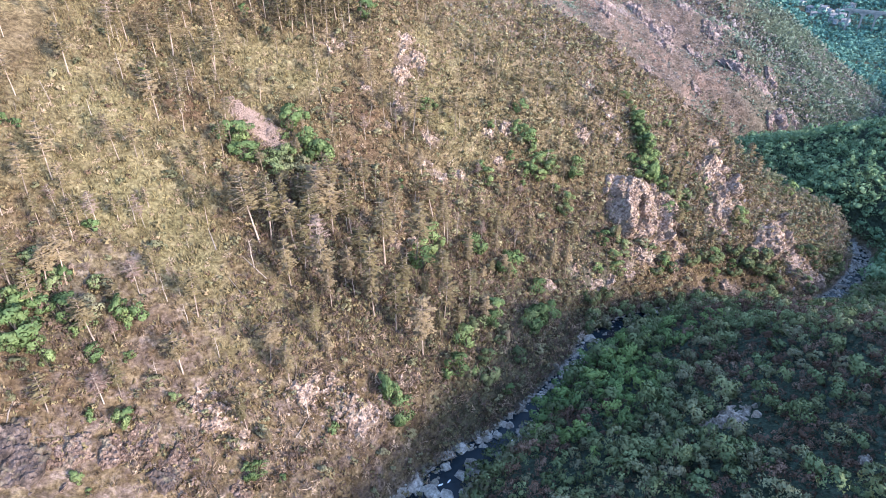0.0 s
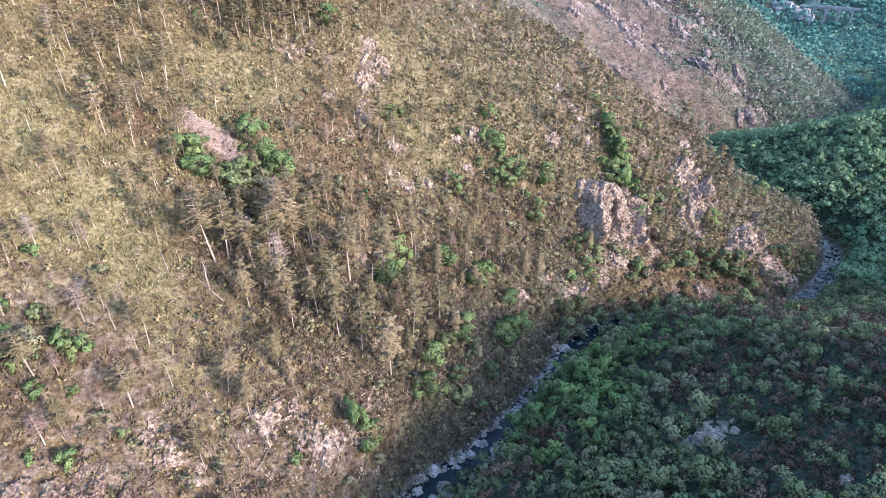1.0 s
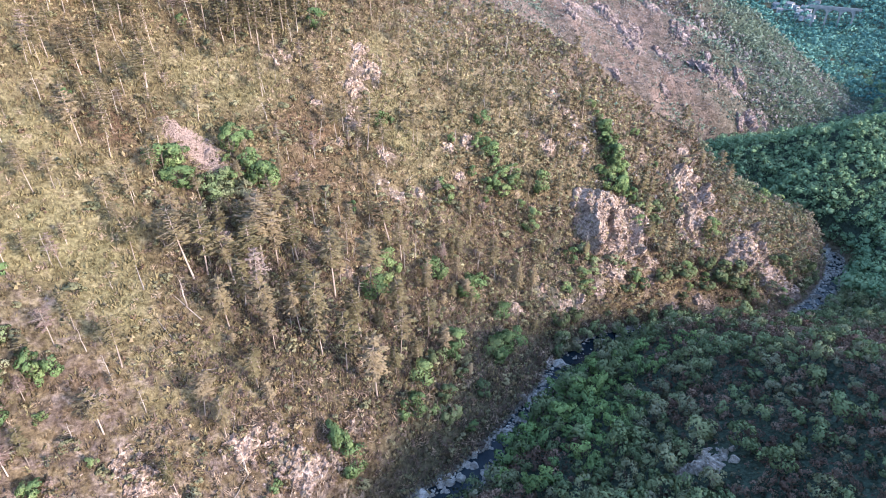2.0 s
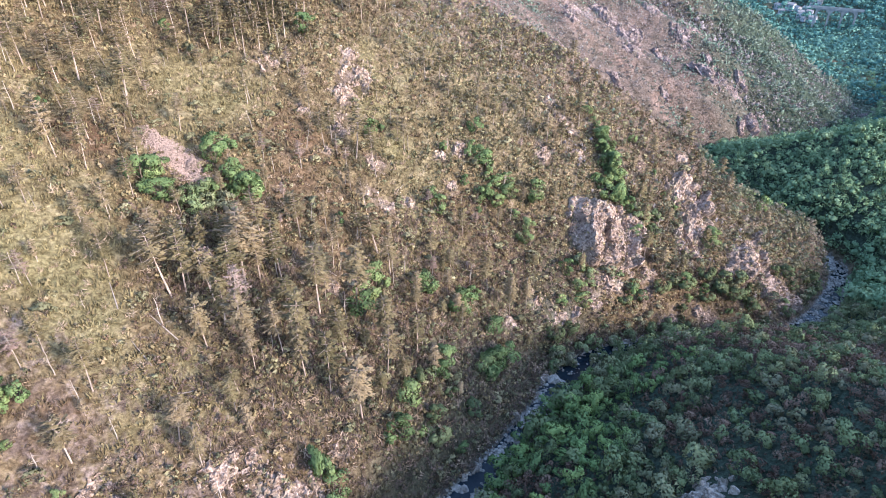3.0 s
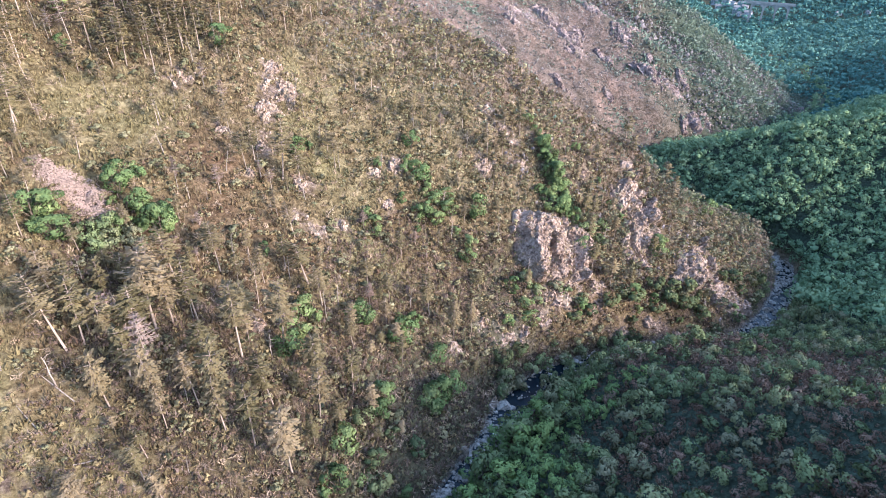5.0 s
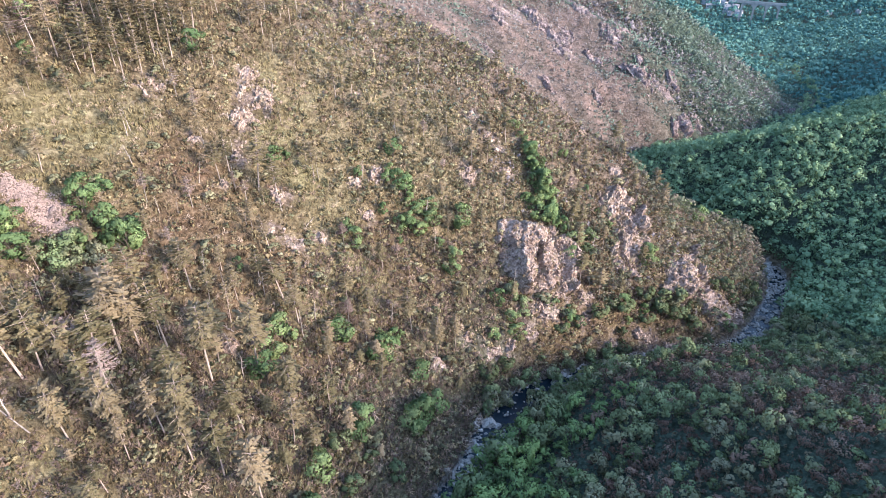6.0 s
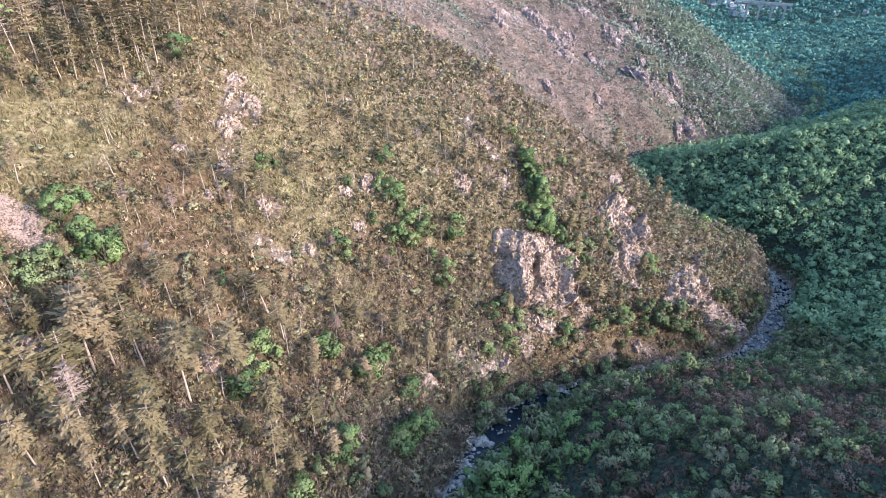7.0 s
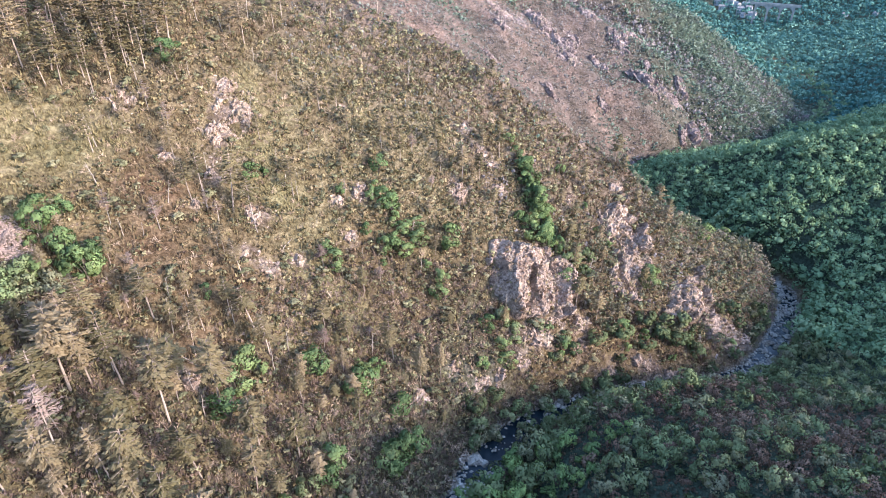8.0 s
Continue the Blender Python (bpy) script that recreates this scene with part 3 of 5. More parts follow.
def crown_shape(rng, n, wide, tall, base, leaf, lobes=9, core=0):
    """A broad, uneven crown of leaf sprays round several boughs, the inner ones dense clumps: corners, faces, normals."""
    c = rng.normal(0, 1, (lobes, 3)) + (0, 0, 0.3)
    c = unit(c) * rng.uniform(0.5, 0.74, (lobes, 1)) * (wide, wide, tall * 0.5)
    c = c[np.argsort(-c[:, 2])]
    r = rng.uniform(0.28, 0.46, lobes) * wide
    n = int(n * 2.0)
    pick = rng.integers(0, lobes, n)
    d = unit(rng.normal(0, 1, (n, 3)) + unit(c)[pick] * 0.8 + (0, 0, 0.3))
    p = c[pick] + d * r[pick][:, None] * rng.uniform(0.7, 1.05, (n, 1)) * (1, 1, 0.85)
    middle = (0, 0, base + tall * 0.45)
    round_way = p / (wide, wide, tall * 0.5) + (0, 0, 0.2)
    v, f, nor = soft(leaf_sprays(rng, p + middle, d, leaf * 0.9), 1.3 * d + unit(round_way))
    vs, fs, ns = [v], [f], [nor]
    for k in range(core):
        q, g = lump(rng)
        out = c[k] / (wide, wide, tall * 0.5)
        vs.append(q * r[k] * (0.56, 0.56, 0.46) + c[k] * 0.82 + middle)
        fs.append(g + sum(len(a) for a in vs[:-1]))
        ns.append(unit(unit(q) + 0.5 * out + (0, 0, 0.1)))
    return np.concatenate(vs), np.concatenate(fs), np.concatenate(ns)


def tube(points, radii, sides=6):
    """A tapered limb through the points."""
    pts = np.array(points, float)
    v, f = [], []
    for i, (p, r) in enumerate(zip(pts, radii)):
        d = unit(pts[min(i + 1, len(pts) - 1)] - pts[max(i - 1, 0)])
        a = unit(np.cross(d, (0.31, 0.87, 0.2)))
        b = np.cross(d, a)
        for k in range(sides):
            w = 2 * math.pi * k / sides
            v.append(p + r * (math.cos(w) * a + math.sin(w) * b))
    for i in range(len(pts) - 1):
        for k in range(sides):
            f.append((i * sides + k, i * sides + (k + 1) % sides, (i + 1) * sides + (k + 1) % sides, (i + 1) * sides + k))
    return np.array(v), np.array(f)


def joined(pieces):
    v, f, n = [], [], 0
    for a, b in pieces:
        v.append(a)
        f.append(b + n)
        n += len(a)
    return np.concatenate(v), np.concatenate(f)


def blades(rng, centres, along, length, width):
    """Narrow pointed sprays of needles that point along the given ways."""
    n = len(centres)
    a = unit(along) * (length * rng.uniform(0.6, 1.25, (n, 1))) * 0.5
    b = unit(np.cross(a, np.array((0, 0, 1.0)) + rng.normal(0, 0.5, (n, 3)))) * width * rng.uniform(0.6, 1.3, (n, 1)) * 0.5
    v = np.stack([centres - a * 0.9 - b, centres + a, centres - a * 0.7 + b], 1)
    return v.reshape(-1, 3), np.arange(3 * n).reshape(n, 3)


def pine_shapes(seed, tall, bare, dead, thick=1.0):
    """Trunk with limbs, and needles, of a pine whose limbs stand in open, flat layers."""
    rng = np.random.default_rng(seed)
    lean = rng.normal(0, 0.025, 2)
    ts = np.linspace(0, 1, 7)
    bend = rng.normal(0, 0.14, 2)
    line = [(lean[0] * tall * t + bend[0] * math.sin(3 * t), lean[1] * tall * t + bend[1] * math.sin(3 * t), -0.6 + (tall + 0.6) * t) for t in ts]
    wood = [tube(line, 0.145 * (1 - ts * 0.85) * tall / 11, 6)]
    cent, ways, flat = [], [], []
    levels = int(tall * (1 - bare) / 0.62)
    for k in range(levels):
        q = (k + 0.6 * rng.random()) / levels
        t = bare + (1 - bare) * q
        reach = tall * 0.235 * (0.5 + 0.5 * min(1, q * 2.6)) * (1 - 0.72 * q ** 2.2) * rng.uniform(0.75, 1.15)
        z0 = tall * t
        cx, cy = np.interp(t, ts, [p[0] for p in line]), np.interp(t, ts, [p[1] for p in line])
        turn = rng.random() * 6.28
        for j in range(5):
            if rng.random() < (0.4 if q < 0.25 else 0.2):
                continue
            w = turn + j * 6.28 / 5 + rng.normal(0, 0.25)
            ln = reach * rng.uniform(0.6, 1.2)
            up = rng.uniform(-0.2, 0.1) + 0.5 * q * q
            dx, dy = math.cos(w), math.sin(w)
            root = np.array([cx, cy, z0])
            tip = np.array([cx + dx * ln, cy + dy * ln, z0 + up * ln])
            wood.append(tube([root, tip], (0.045, 0.012), 3))
            m = max(5, int((11 if not dead else 9) * thick * (ln + 0.25)))
            a = rng.uniform(0.25, 1.0, m)[:, None]
            side = rng.uniform(-1, 1, (m, 1))
            cross = np.array([-dy, dx, 0.0])
            droop = np.array((0, 0, -0.22)) * np.abs(side)
            p = root * (1 - a) + tip * a + (cross * side + droop) * (0.36 * ln * (1.15 - a) + 0.1) + rng.normal(0, 0.06, (m, 3))
            cent.append(p)
            ways.append(np.array([dx, dy, up * 0.6]) + cross * side * 0.9 + rng.normal(0, 0.15, (m, 3)))
            flat.append(np.array((0.35 * dx, 0.35 * dy, 1.0)) + rng.normal(0, 0.38, (m, 3)))
    cent, ways, flat = np.concatenate(cent), unit(np.concatenate(ways)), unit(np.concatenate(flat))
    n = len(cent)
    length = (0.66 if not dead else 0.7) / thick ** 0.6 * rng.uniform(0.65, 1.25, (n, 1))
    wide = (0.29 if not dead else 0.17) / thick ** 0.6 * rng.uniform(0.7, 1.25, (n, 1))
    b = unit(np.cross(flat, ways)) * wide * 0.5
    a = ways * length * 0.5
    v = np.stack([cent - a - b * 0.6, cent - a * 0.2 + b * 1.1, cent + a, cent - a * 0.1 - b * 1.1], 1).reshape(-1, 3)
    f = np.arange(4 * n).reshape(n, 4)
    f = np.concatenate([f[:, (0, 3, 2)], f[:, (0, 2, 1)]])
    around = unit(cent * (1, 1, 0) + (0, 0, 0.001))
    return joined(wood), (v, f, np.repeat(unit(flat + 0.45 * around), 4, 0))


def make_pine(name, seed, tall, bare, label, needle, bark, dead=False, group="pines on the slope"):
    wood, needles = pine_shapes(seed, tall, bare, dead)
    ob = thing(name, label, "tree", group)
    part("trunk", mesh_from("pine_trunk", *wood, bark), ob)
    part("crown", mesh_from("pine_crown", *needles[:2], needle, normals=needles[2]), ob)
    return ob


def make_tree(name, seed, wide, tall, stem, n, leaf, label, material, group):
    rng = np.random.default_rng(seed)
    ob = thing(name, label, "tree" if tall + stem > 2.4 else "bush", group)
    limbs = [tube([(0, 0, -0.5), (rng.normal(0, 0.1), rng.normal(0, 0.1), stem), (rng.normal(0, 0.3), rng.normal(0, 0.3), stem + tall * 0.5)], (0.13 * wide / 2, 0.1 * wide / 2, 0.03), 5)]
    for j in range(4):
        w = j * 1.57 + rng.random()
        limbs.append(tube([(0, 0, stem * 0.7), (math.cos(w) * wide * 0.3, math.sin(w) * wide * 0.3, stem + tall * 0.25), (math.cos(w) * wide * 0.6, math.sin(w) * wide * 0.6, stem + tall * 0.45)], (0.07, 0.05, 0.02), 3))
    part("trunk", mesh_from("tree_trunk", *joined(limbs), M_DARK_BARK), ob)
    v, f, nor = crown_shape(rng, n, wide, tall, stem, leaf)
    part("crown", mesh_from("tree_crown", v, f, material, normals=nor), ob)
    return ob


def make_snag(name, seed, tall):
    """A dead bare trunk with a few broken limbs."""
    rng = np.random.default_rng(seed)
    ob = thing(name, "bare grey dead tree trunk with broken limbs", "dead tree", "dead trees on the slope")
    ts = np.linspace(0, 1, 5)
    limbs = [tube([(rng.normal(0, 0.08), rng.normal(0, 0.08), -0.5 + (tall + 0.5) * t) for t in ts], 0.13 * (1 - 0.7 * ts), 6)]
    for k in range(9):
        z0, w, ln = tall * rng.uniform(0.4, 0.98), rng.random() * 6.28, rng.uniform(0.4, 1.3)
        limbs.append(tube([(0, 0, z0), (math.cos(w) * ln * 0.6, math.sin(w) * ln * 0.6, z0 + 0.2 * ln), (math.cos(w) * ln, math.sin(w) * ln, z0 + 0.1 * ln)], (0.045, 0.03, 0.012), 3))
    part("trunk", mesh_from("snag_trunk", *joined(limbs), M_GREY_WOOD), ob)
    return ob


def tuft_shape(rng, n, wide, tall):
    """A low tuft of upright pointed blades."""
    w = rng.uniform(0, 6.28, n)
    r = rng.uniform(0, 1, n) * wide * 0.6
    foot = np.stack([np.cos(w) * r, np.sin(w) * r, 0 * r - 0.05], 1)
    tip = foot * 1.9 + np.stack([rng.normal(0, 0.14, n), rng.normal(0, 0.14, n), tall * rng.uniform(0.5, 1.1, n)], 1)
    t = rng.uniform(0, 6.28, n)
    a = np.stack([np.cos(t), np.sin(t), 0 * w], 1) * wide * 0.2
    return np.stack([foot - a, foot + a, tip], 1).reshape(-1, 3), np.arange(3 * n).reshape(n, 3)


def brush_shape(rng, n, wide, tall):
    """A leafless bush: a haze of short twigs on a rounded form."""
    d = unit(rng.normal(0, 1, (n, 3)) * (1, 1, 0.7) + (0, 0, 0.35))
    p = d * rng.uniform(0.35, 1.0, (n, 1)) * (wide, wide, tall * 0.6)
    p[:, 2] = np.abs(p[:, 2]) + 0.15 * tall
    return blades(rng, p, d + rng.normal(0, 0.5, (n, 3)) + (0, 0, 0.5), 0.75, 0.13)


def rock_mesh(name, seed, material, squash=(1, 1, 1), levels=3, rugged=0.3):
    """An angular block with ledges and broken faces, about 1 m in radius."""
    bm = bmesh.new()
    bmesh.ops.create_icosphere(bm, subdivisions=levels, radius=1.0)
    rng = random.Random(seed)
    cuts = [(Vector((rng.gauss(0, 1), rng.gauss(0, 1), rng.gauss(0, 0.8))).normalized(), rng.uniform(0.55, 0.85)) for k in range(11)]
    off = Vector((seed * 3.7, seed * 1.3, seed * 2.1))
    for v in bm.verts:
        for n, d in cuts:
            over = v.co.dot(n) - d
            if over > 0:
                v.co -= n * over * 0.92
        p = v.co * 1.9 + off
        v.co *= 1 + rugged * noise.noise(p) + rugged * 0.5 * noise.noise(p * 2.7)
        v.co = Vector(v.co[i] * squash[i] for i in range(3))
    me = bpy.data.meshes.new(name)
    bm.to_mesh(me)
    bm.free()
    me.materials.append(material)
    return me


PINES = [make_pine("pine", 11 + k, tall, bare, "tall thin pine with a pale bare trunk and sparse olive-brown crown", M_NEEDLE, M_PINE_BARK)
         for k, (tall, bare) in enumerate([(14, 0.42), (12.5, 0.36), (15, 0.45), (11.5, 0.34), (13, 0.4), (9.5, 0.3)])]
DEAD_PINES = [make_pine("dead_pine", 31 + k, tall, 0.42, "dead pine with pinkish dry needles and a pale trunk", M_NEEDLE_DEAD, M_GREY_WOOD, True, "dead trees on the slope")
              for k, tall in enumerate([13.5, 11.0])]
SNAGS = [make_snag("dead_tree", 41 + k, tall) for k, tall in enumerate([7.0, 5.5, 8.5])]
BUSHES = [make_tree("bush", 51 + k, w, h, st, int(n * 1.3), 0.23, "rounded bright green leafy bush on the dry slope", M_LEAF, "green bushes")
          for k, (w, h, st, n) in enumerate([(1.4, 2.2, 0.4, 220), (1.7, 3.0, 0.6, 290), (1.1, 1.8, 0.2, 160), (1.4, 3.6, 0.8, 300)])]
SAGES = [make_tree("shrub", 61 + k, w, h, st, n, 0.36, "small grey-green shrub on the dry slope", M_SAGE, "grey-green shrubs")
         for k, (w, h, st, n) in enumerate([(1.1, 1.9, 0.4, 90), (0.9, 1.6, 0.3, 70), (1.3, 2.6, 0.7, 110)])]
OAKS = [make_tree("tree", 71 + k, w, h, st, int(n * 0.65), 0.33, "dense dark green broadleaved tree with a rounded crown", M_WOOD, "trees of the shaded bank")
        for k, (w, h, st, n) in enumerate([(1.9, 3.0, 0.8, 360), (1.5, 2.5, 0.6, 280), (2.2, 3.6, 1.2, 430), (1.2, 2.1, 0.5, 220)])]
def heather_shape(rng, n, wide, tall):
    """A dense low bush of fine twigs and small dry leaves."""
    return crown_shape(rng, n, wide * 1.05, tall, 0.0, 0.25, 8)


def make_heather(seed, wide, tall, n):
    rng = np.random.default_rng(seed)
    ob = thing("heather_bush", "dark brown leafless heather bush on the shaded bank", "bush", "heather of the shaded bank")
    part("trunk", mesh_from("heather_stem", *tube([(0, 0, -0.4), (0.05, 0, 0.3), (0.1, 0.05, tall * 0.7)], (0.08, 0.06, 0.02), 5), M_DARK_BARK), ob)
    v, f, nor = heather_shape(rng, n, wide, tall)
    part("crown", mesh_from("heather_crown", v, f, M_MOOR, normals=nor), ob)
    return ob


MOORS = [make_heather(91, 1.6, 2.3, 170), make_heather(92, 1.4, 2.8, 165), make_heather(93, 1.9, 2.1, 190)]
BANKS = [make_tree("riverside_tree", 101 + k, w, h, st, n, 0.27, "dark green leafy tree beside the stream", M_STREAM, "trees beside the stream")
         for k, (w, h, st, n) in enumerate([(1.5, 3.0, 0.8, 300), (1.2, 3.4, 1.0, 270), (1.8, 2.8, 0.6, 340)])]
FRESH = [make_tree("broadleaf_tree", 111 + k, w, h, st, int(n * 0.65), 0.32, "fresh green broadleaved tree above the stream", M_BANK, "fresh green trees")
         for k, (w, h, st, n) in enumerate([(1.8, 3.2, 0.9, 340), (1.5, 2.8, 0.7, 290), (2.1, 3.6, 1.0, 400)])]
USED = set()


def plant(ob, x, y, size=1.0, sink=0.0, lean=0.0):
    """Stand a copy of ob (the first time, ob itself) on the ground at x, y."""
    z = float(level(x, y)) - sink
    m = pose(x, y, z, RNG.normal(0, lean), RNG.normal(0, lean), RNG.uniform(0, 360)) @ Matrix.Diagonal((size * RNG.uniform(0.8, 1.25), size * RNG.uniform(0.8, 1.25), size * RNG.uniform(0.85, 1.15), 1))
    if ob.name in USED:
        return copy_thing(ob, m)
    USED.add(ob.name)
    ob.matrix_basis = m
    return ob


def spread(rng, n, box, density):
    """Places in the box (x0, x1, y0, y1), kept with the chance that density gives."""
    x, y = rng.uniform(box[0], box[1], n), rng.uniform(box[2], box[3], n)
    keep = rng.random(n) < density(x, y)
    return x[keep], y[keep]


def apart(x, y, gap):
    """Leave out places closer to an earlier one than gap."""
    kept, cells = [], {}
    for i, (a, b) in enumerate(zip(x, y)):
        c = (int(a // gap), int(b // gap))
        near = [k for u in (-1, 0, 1) for v in (-1, 0, 1) for k in cells.get((c[0] + u, c[1] + v), [])]
        if all((x[k] - a) ** 2 + (y[k] - b) ** 2 > gap * gap for k in near):
            kept.append(i)
            cells.setdefault(c, []).append(i)
    return x[kept], y[kept]


def joined_plants(name, label, category, shapes, x, y, sizes, material, rng, sink=0.05, tones=None, tall=(0.85, 1.2), feet=None):
    """Many small plants or far trees as one mesh."""
    z = (level(x, y) if feet is None else feet) - sink
    which = rng.integers(0, len(shapes), len(x))
    vs, fs, ts, ns, base = [], [], [], [], 0
    tone = rng.random(len(x)) if tones is None else tones
    for k, shape in enumerate(shapes):
        v, f = shape[:2]
        idx = np.nonzero(which == k)[0]
        if not len(idx):
            continue
        w = rng.uniform(0, 6.28, len(idx))
        c, s = np.cos(w)[:, None], np.sin(w)[:, None]
        sc = sizes[idx][:, None]
        px = (v[None, :, 0] * c - v[None, :, 1] * s) * sc + x[idx][:, None]
        py = (v[None, :, 0] * s + v[None, :, 1] * c) * sc + y[idx][:, None]
        pz = v[None, :, 2] * sc * rng.uniform(*tall, (len(idx), 1)) + z[idx][:, None]
        vs.append(np.stack([px, py, pz], 2).reshape(-1, 3))
        fs.append((f[None] + (np.arange(len(idx)) * len(v))[:, None, None]).reshape(-1, f.shape[1]) + base)
        ts.append(np.repeat(tone[idx], len(v)))
        if len(shape) > 2:
            q = shape[2]
            ns.append(np.stack([q[None, :, 0] * c - q[None, :, 1] * s, q[None, :, 0] * s + q[None, :, 1] * c, q[None, :, 2] + 0 * c], 2).reshape(-1, 3))
        base += len(idx) * len(v)
    verts = np.concatenate(vs)
    nor = np.concatenate(ns) if ns else None
    me = mesh_from(name, verts, np.concatenate(fs), material, np.concatenate(ts), nor if ns and len(nor) == len(verts) else None)
    return tagged(new(name, me), label, category, kind="stuff" if label else "")


# -- pines: groups by place, then a thin scatter --
def pine_density(x, y):
    s, lev, half = from_river(x, y)
    d = 0.09 * smooth(8, 16, s)
    for kx, ky, r, w in PINE_GROVES:
        d = np.maximum(d, w * np.exp(-((x - kx) ** 2 + (y - ky) ** 2) / (2 * r * r)))
    bare = cover(x, y)[0]
    return d * (s > 6) * smooth(0.75, 0.35, bare) * smooth(135, 90, x) * (1 - 0.8 * smooth(168, 186, y) * smooth(-10, 8, x))


PINE_GROVES = [(-24, 101, 6, 0.1), (-16, 102, 6, 0.12), (-8, 98, 6, 0.2), (-1, 99, 5, 0.3), (-45, 180, 9, 0.4), (-64, 168, 14, 0.4), (-30, 183, 8, 0.35),
               (-72, 150, 12, 0.35), (-62, 82, 8, 0.2), (-58, 145, 8, 0.3), (-72, 90, 8, 0.3), (6, 104, 5, 0.3)]
LOW_PINES = [(-34.2, 104.6), (-34.2, 107), (-33.7, 114.1), (-31.8, 115.5), (-30.8, 107.1), (-29.9, 115.8), (-29.6, 104.6), (-29, 95.6), (-27.1, 100), (-27.1, 105.3), (-26.8, 95.9), (-26.4, 116.7), (-25.7, 110.5), (-24.6, 101), (-24.6, 115.7), (-23.2, 111.9),
             (-22.2, 96.7), (-20.7, 98.4), (-19.5, 113), (-17.4, 98.1), (-16.8, 103.7), (-14.2, 98.3), (-13.5, 95.4), (-12.2, 107.9), (-9.3, 94), (-7.4, 93.9), (-6.9, 100.8), (-6, 112.3), (-3.9, 91.8), (0.2, 101.2), (0.2, 107.5), (5.7, 108)]
MID_PINES = [(-35.9, 102.7), (-35.5, 134.1), (-30.5, 119.1), (-26.9, 78.8), (-23.6, 119.3), (-23, 86.4), (-23, 88.5), (-22, 123.6), (-17.9, 126.2), (-17.2, 113.5), (-14.7, 124.2), (-12.6, 116), (-10.3, 126.2), (-8.2, 126.6), (-6.6, 130.4), (-2.4, 128.7), (0.3, 124.6), (9.3, 134.2), (13.7, 132.6), (22.2, 132), (27.2, 129)]
EDGE_PINES = [(-81.1, 113.9), (-75.7, 123.8), (-70.3, 100), (-68.3, 78.7), (-64.8, 81.4), (-64.5, 77), (-64, 90.6), (-62.7, 83.3), (-62, 95.4), (-59.4, 122.8), (-59.2, 97.4), (-58, 63.4), (-56.1, 129.5), (-55.8, 75.5), (-55.2, 82.7), (-55.2, 98.3), (-54.7, 122.9), (-52.9, 86.3), (-52.3, 67.4),
              (-51.9, 132.2), (-50.9, 89.2), (-50.6, 69.4), (-48.2, 113.7), (-46.7, 121), (-45.6, 103.2), (-43.5, 75.9), (-43.2, 85.3), (-41.9, 107.6), (-41.2, 113.2)]
UPPER_PINES = [(-71.5, 142.5), (-62.8, 144.7), (-53.7, 144.7), (-50.9, 147.2), (-50.2, 177.9), (-49.2, 181.8), (-48.1, 163), (-44.4, 177.5), (-44.1, 180.8), (-41.4, 183.3), (-39.9, 167.8), (-36.7, 171.2), (-35.4, 182.8), (-34.4, 168), (-31.2, 169.9), (-26.9, 141.3), (-26.6, 182.2), (-19.2, 142.5), (-19.1, 140.6),
               (-18.6, 157.7), (-13.6, 154.1), (-10, 147.8), (-8, 151.8), (-4, 150.5), (-0.4, 182.5), (3.3, 158.1), (9, 178), (15.1, 174.3), (22.6, 171.5), (25.1, 174.7), (-52, 186), (-38, 178), (-30, 178), (-33, 187), (-23, 179), (-56, 181), (-47, 186)]
rng = np.random.default_rng(21)
fixed = np.array(LOW_PINES + MID_PINES + EDGE_PINES + UPPER_PINES, float)
sx, sy = spread(rng, 6400, (-105, 110, 62, 235), pine_density)
px, py = apart(np.concatenate([fixed[:, 0], sx]), np.concatenate([fixed[:, 1], sy]), 2.4)
grove = pine_density(px, py) > 0.2
placed = np.arange(len(px)) < len(fixed) - 8
order = np.argsort(np.hypot(px + 10, py - 95) - 1000.0 * placed)
for n, i in enumerate(order[:270]):
    ob = DEAD_PINES[rng.integers(0, 2)] if rng.random() < 0.11 else PINES[rng.integers(0, 6)]
    low = placed[i] and 88 < py[i] < 118 and px[i] > -37
    high = py[i] > 165 and px[i] < -20
    tall = rng.uniform(0.82, 1.05) if low or high else rng.uniform(0.6, 0.82) if grove[i] or placed[i] else rng.uniform(0.35, 0.62)
    plant(ob, px[i], py[i], tall * (0.85 if ob in DEAD_PINES else 1.0), 0.0, 2.0)
rx, ry = px[order[270:]], py[order[270:]]
sizes = np.where(grove[order[270:]], rng.uniform(0.75, 1.05, len(rx)), rng.uniform(0.42, 0.7, len(rx)))
shapes = [pine_shapes(81 + k, tall, bare, False, 0.38) for k, (tall, bare) in enumerate([(14, 0.46), (12.5, 0.4), (13, 0.5)])]
pinewood = thing("pine_wood", "scattered tall thin pines over the upper dry slope", "pine wood", kind="stuff")
keep_state = rng.bit_generator.state
for name, k, material in (("trunks", 0, M_PINE_BARK), ("crowns", 1, M_NEEDLE)):
    rng.bit_generator.state = keep_state
    ob = joined_plants(name, "", "", [q[k] for q in shapes], rx, ry, sizes, material, rng)
    ob.parent = pinewood

# -- bare dead trunks --
px, py = apart(*spread(rng, 3000, (-80, 100, 62, 215), lambda x, y: 0.16 * smooth(12, 22, from_river(x, y)[0])), 3.0)
for a, b in list(zip(px, py))[:160]:
    plant(SNAGS[rng.integers(0, 3)], a, b, rng.uniform(0.45, 1.0), 0.0, 5.0)

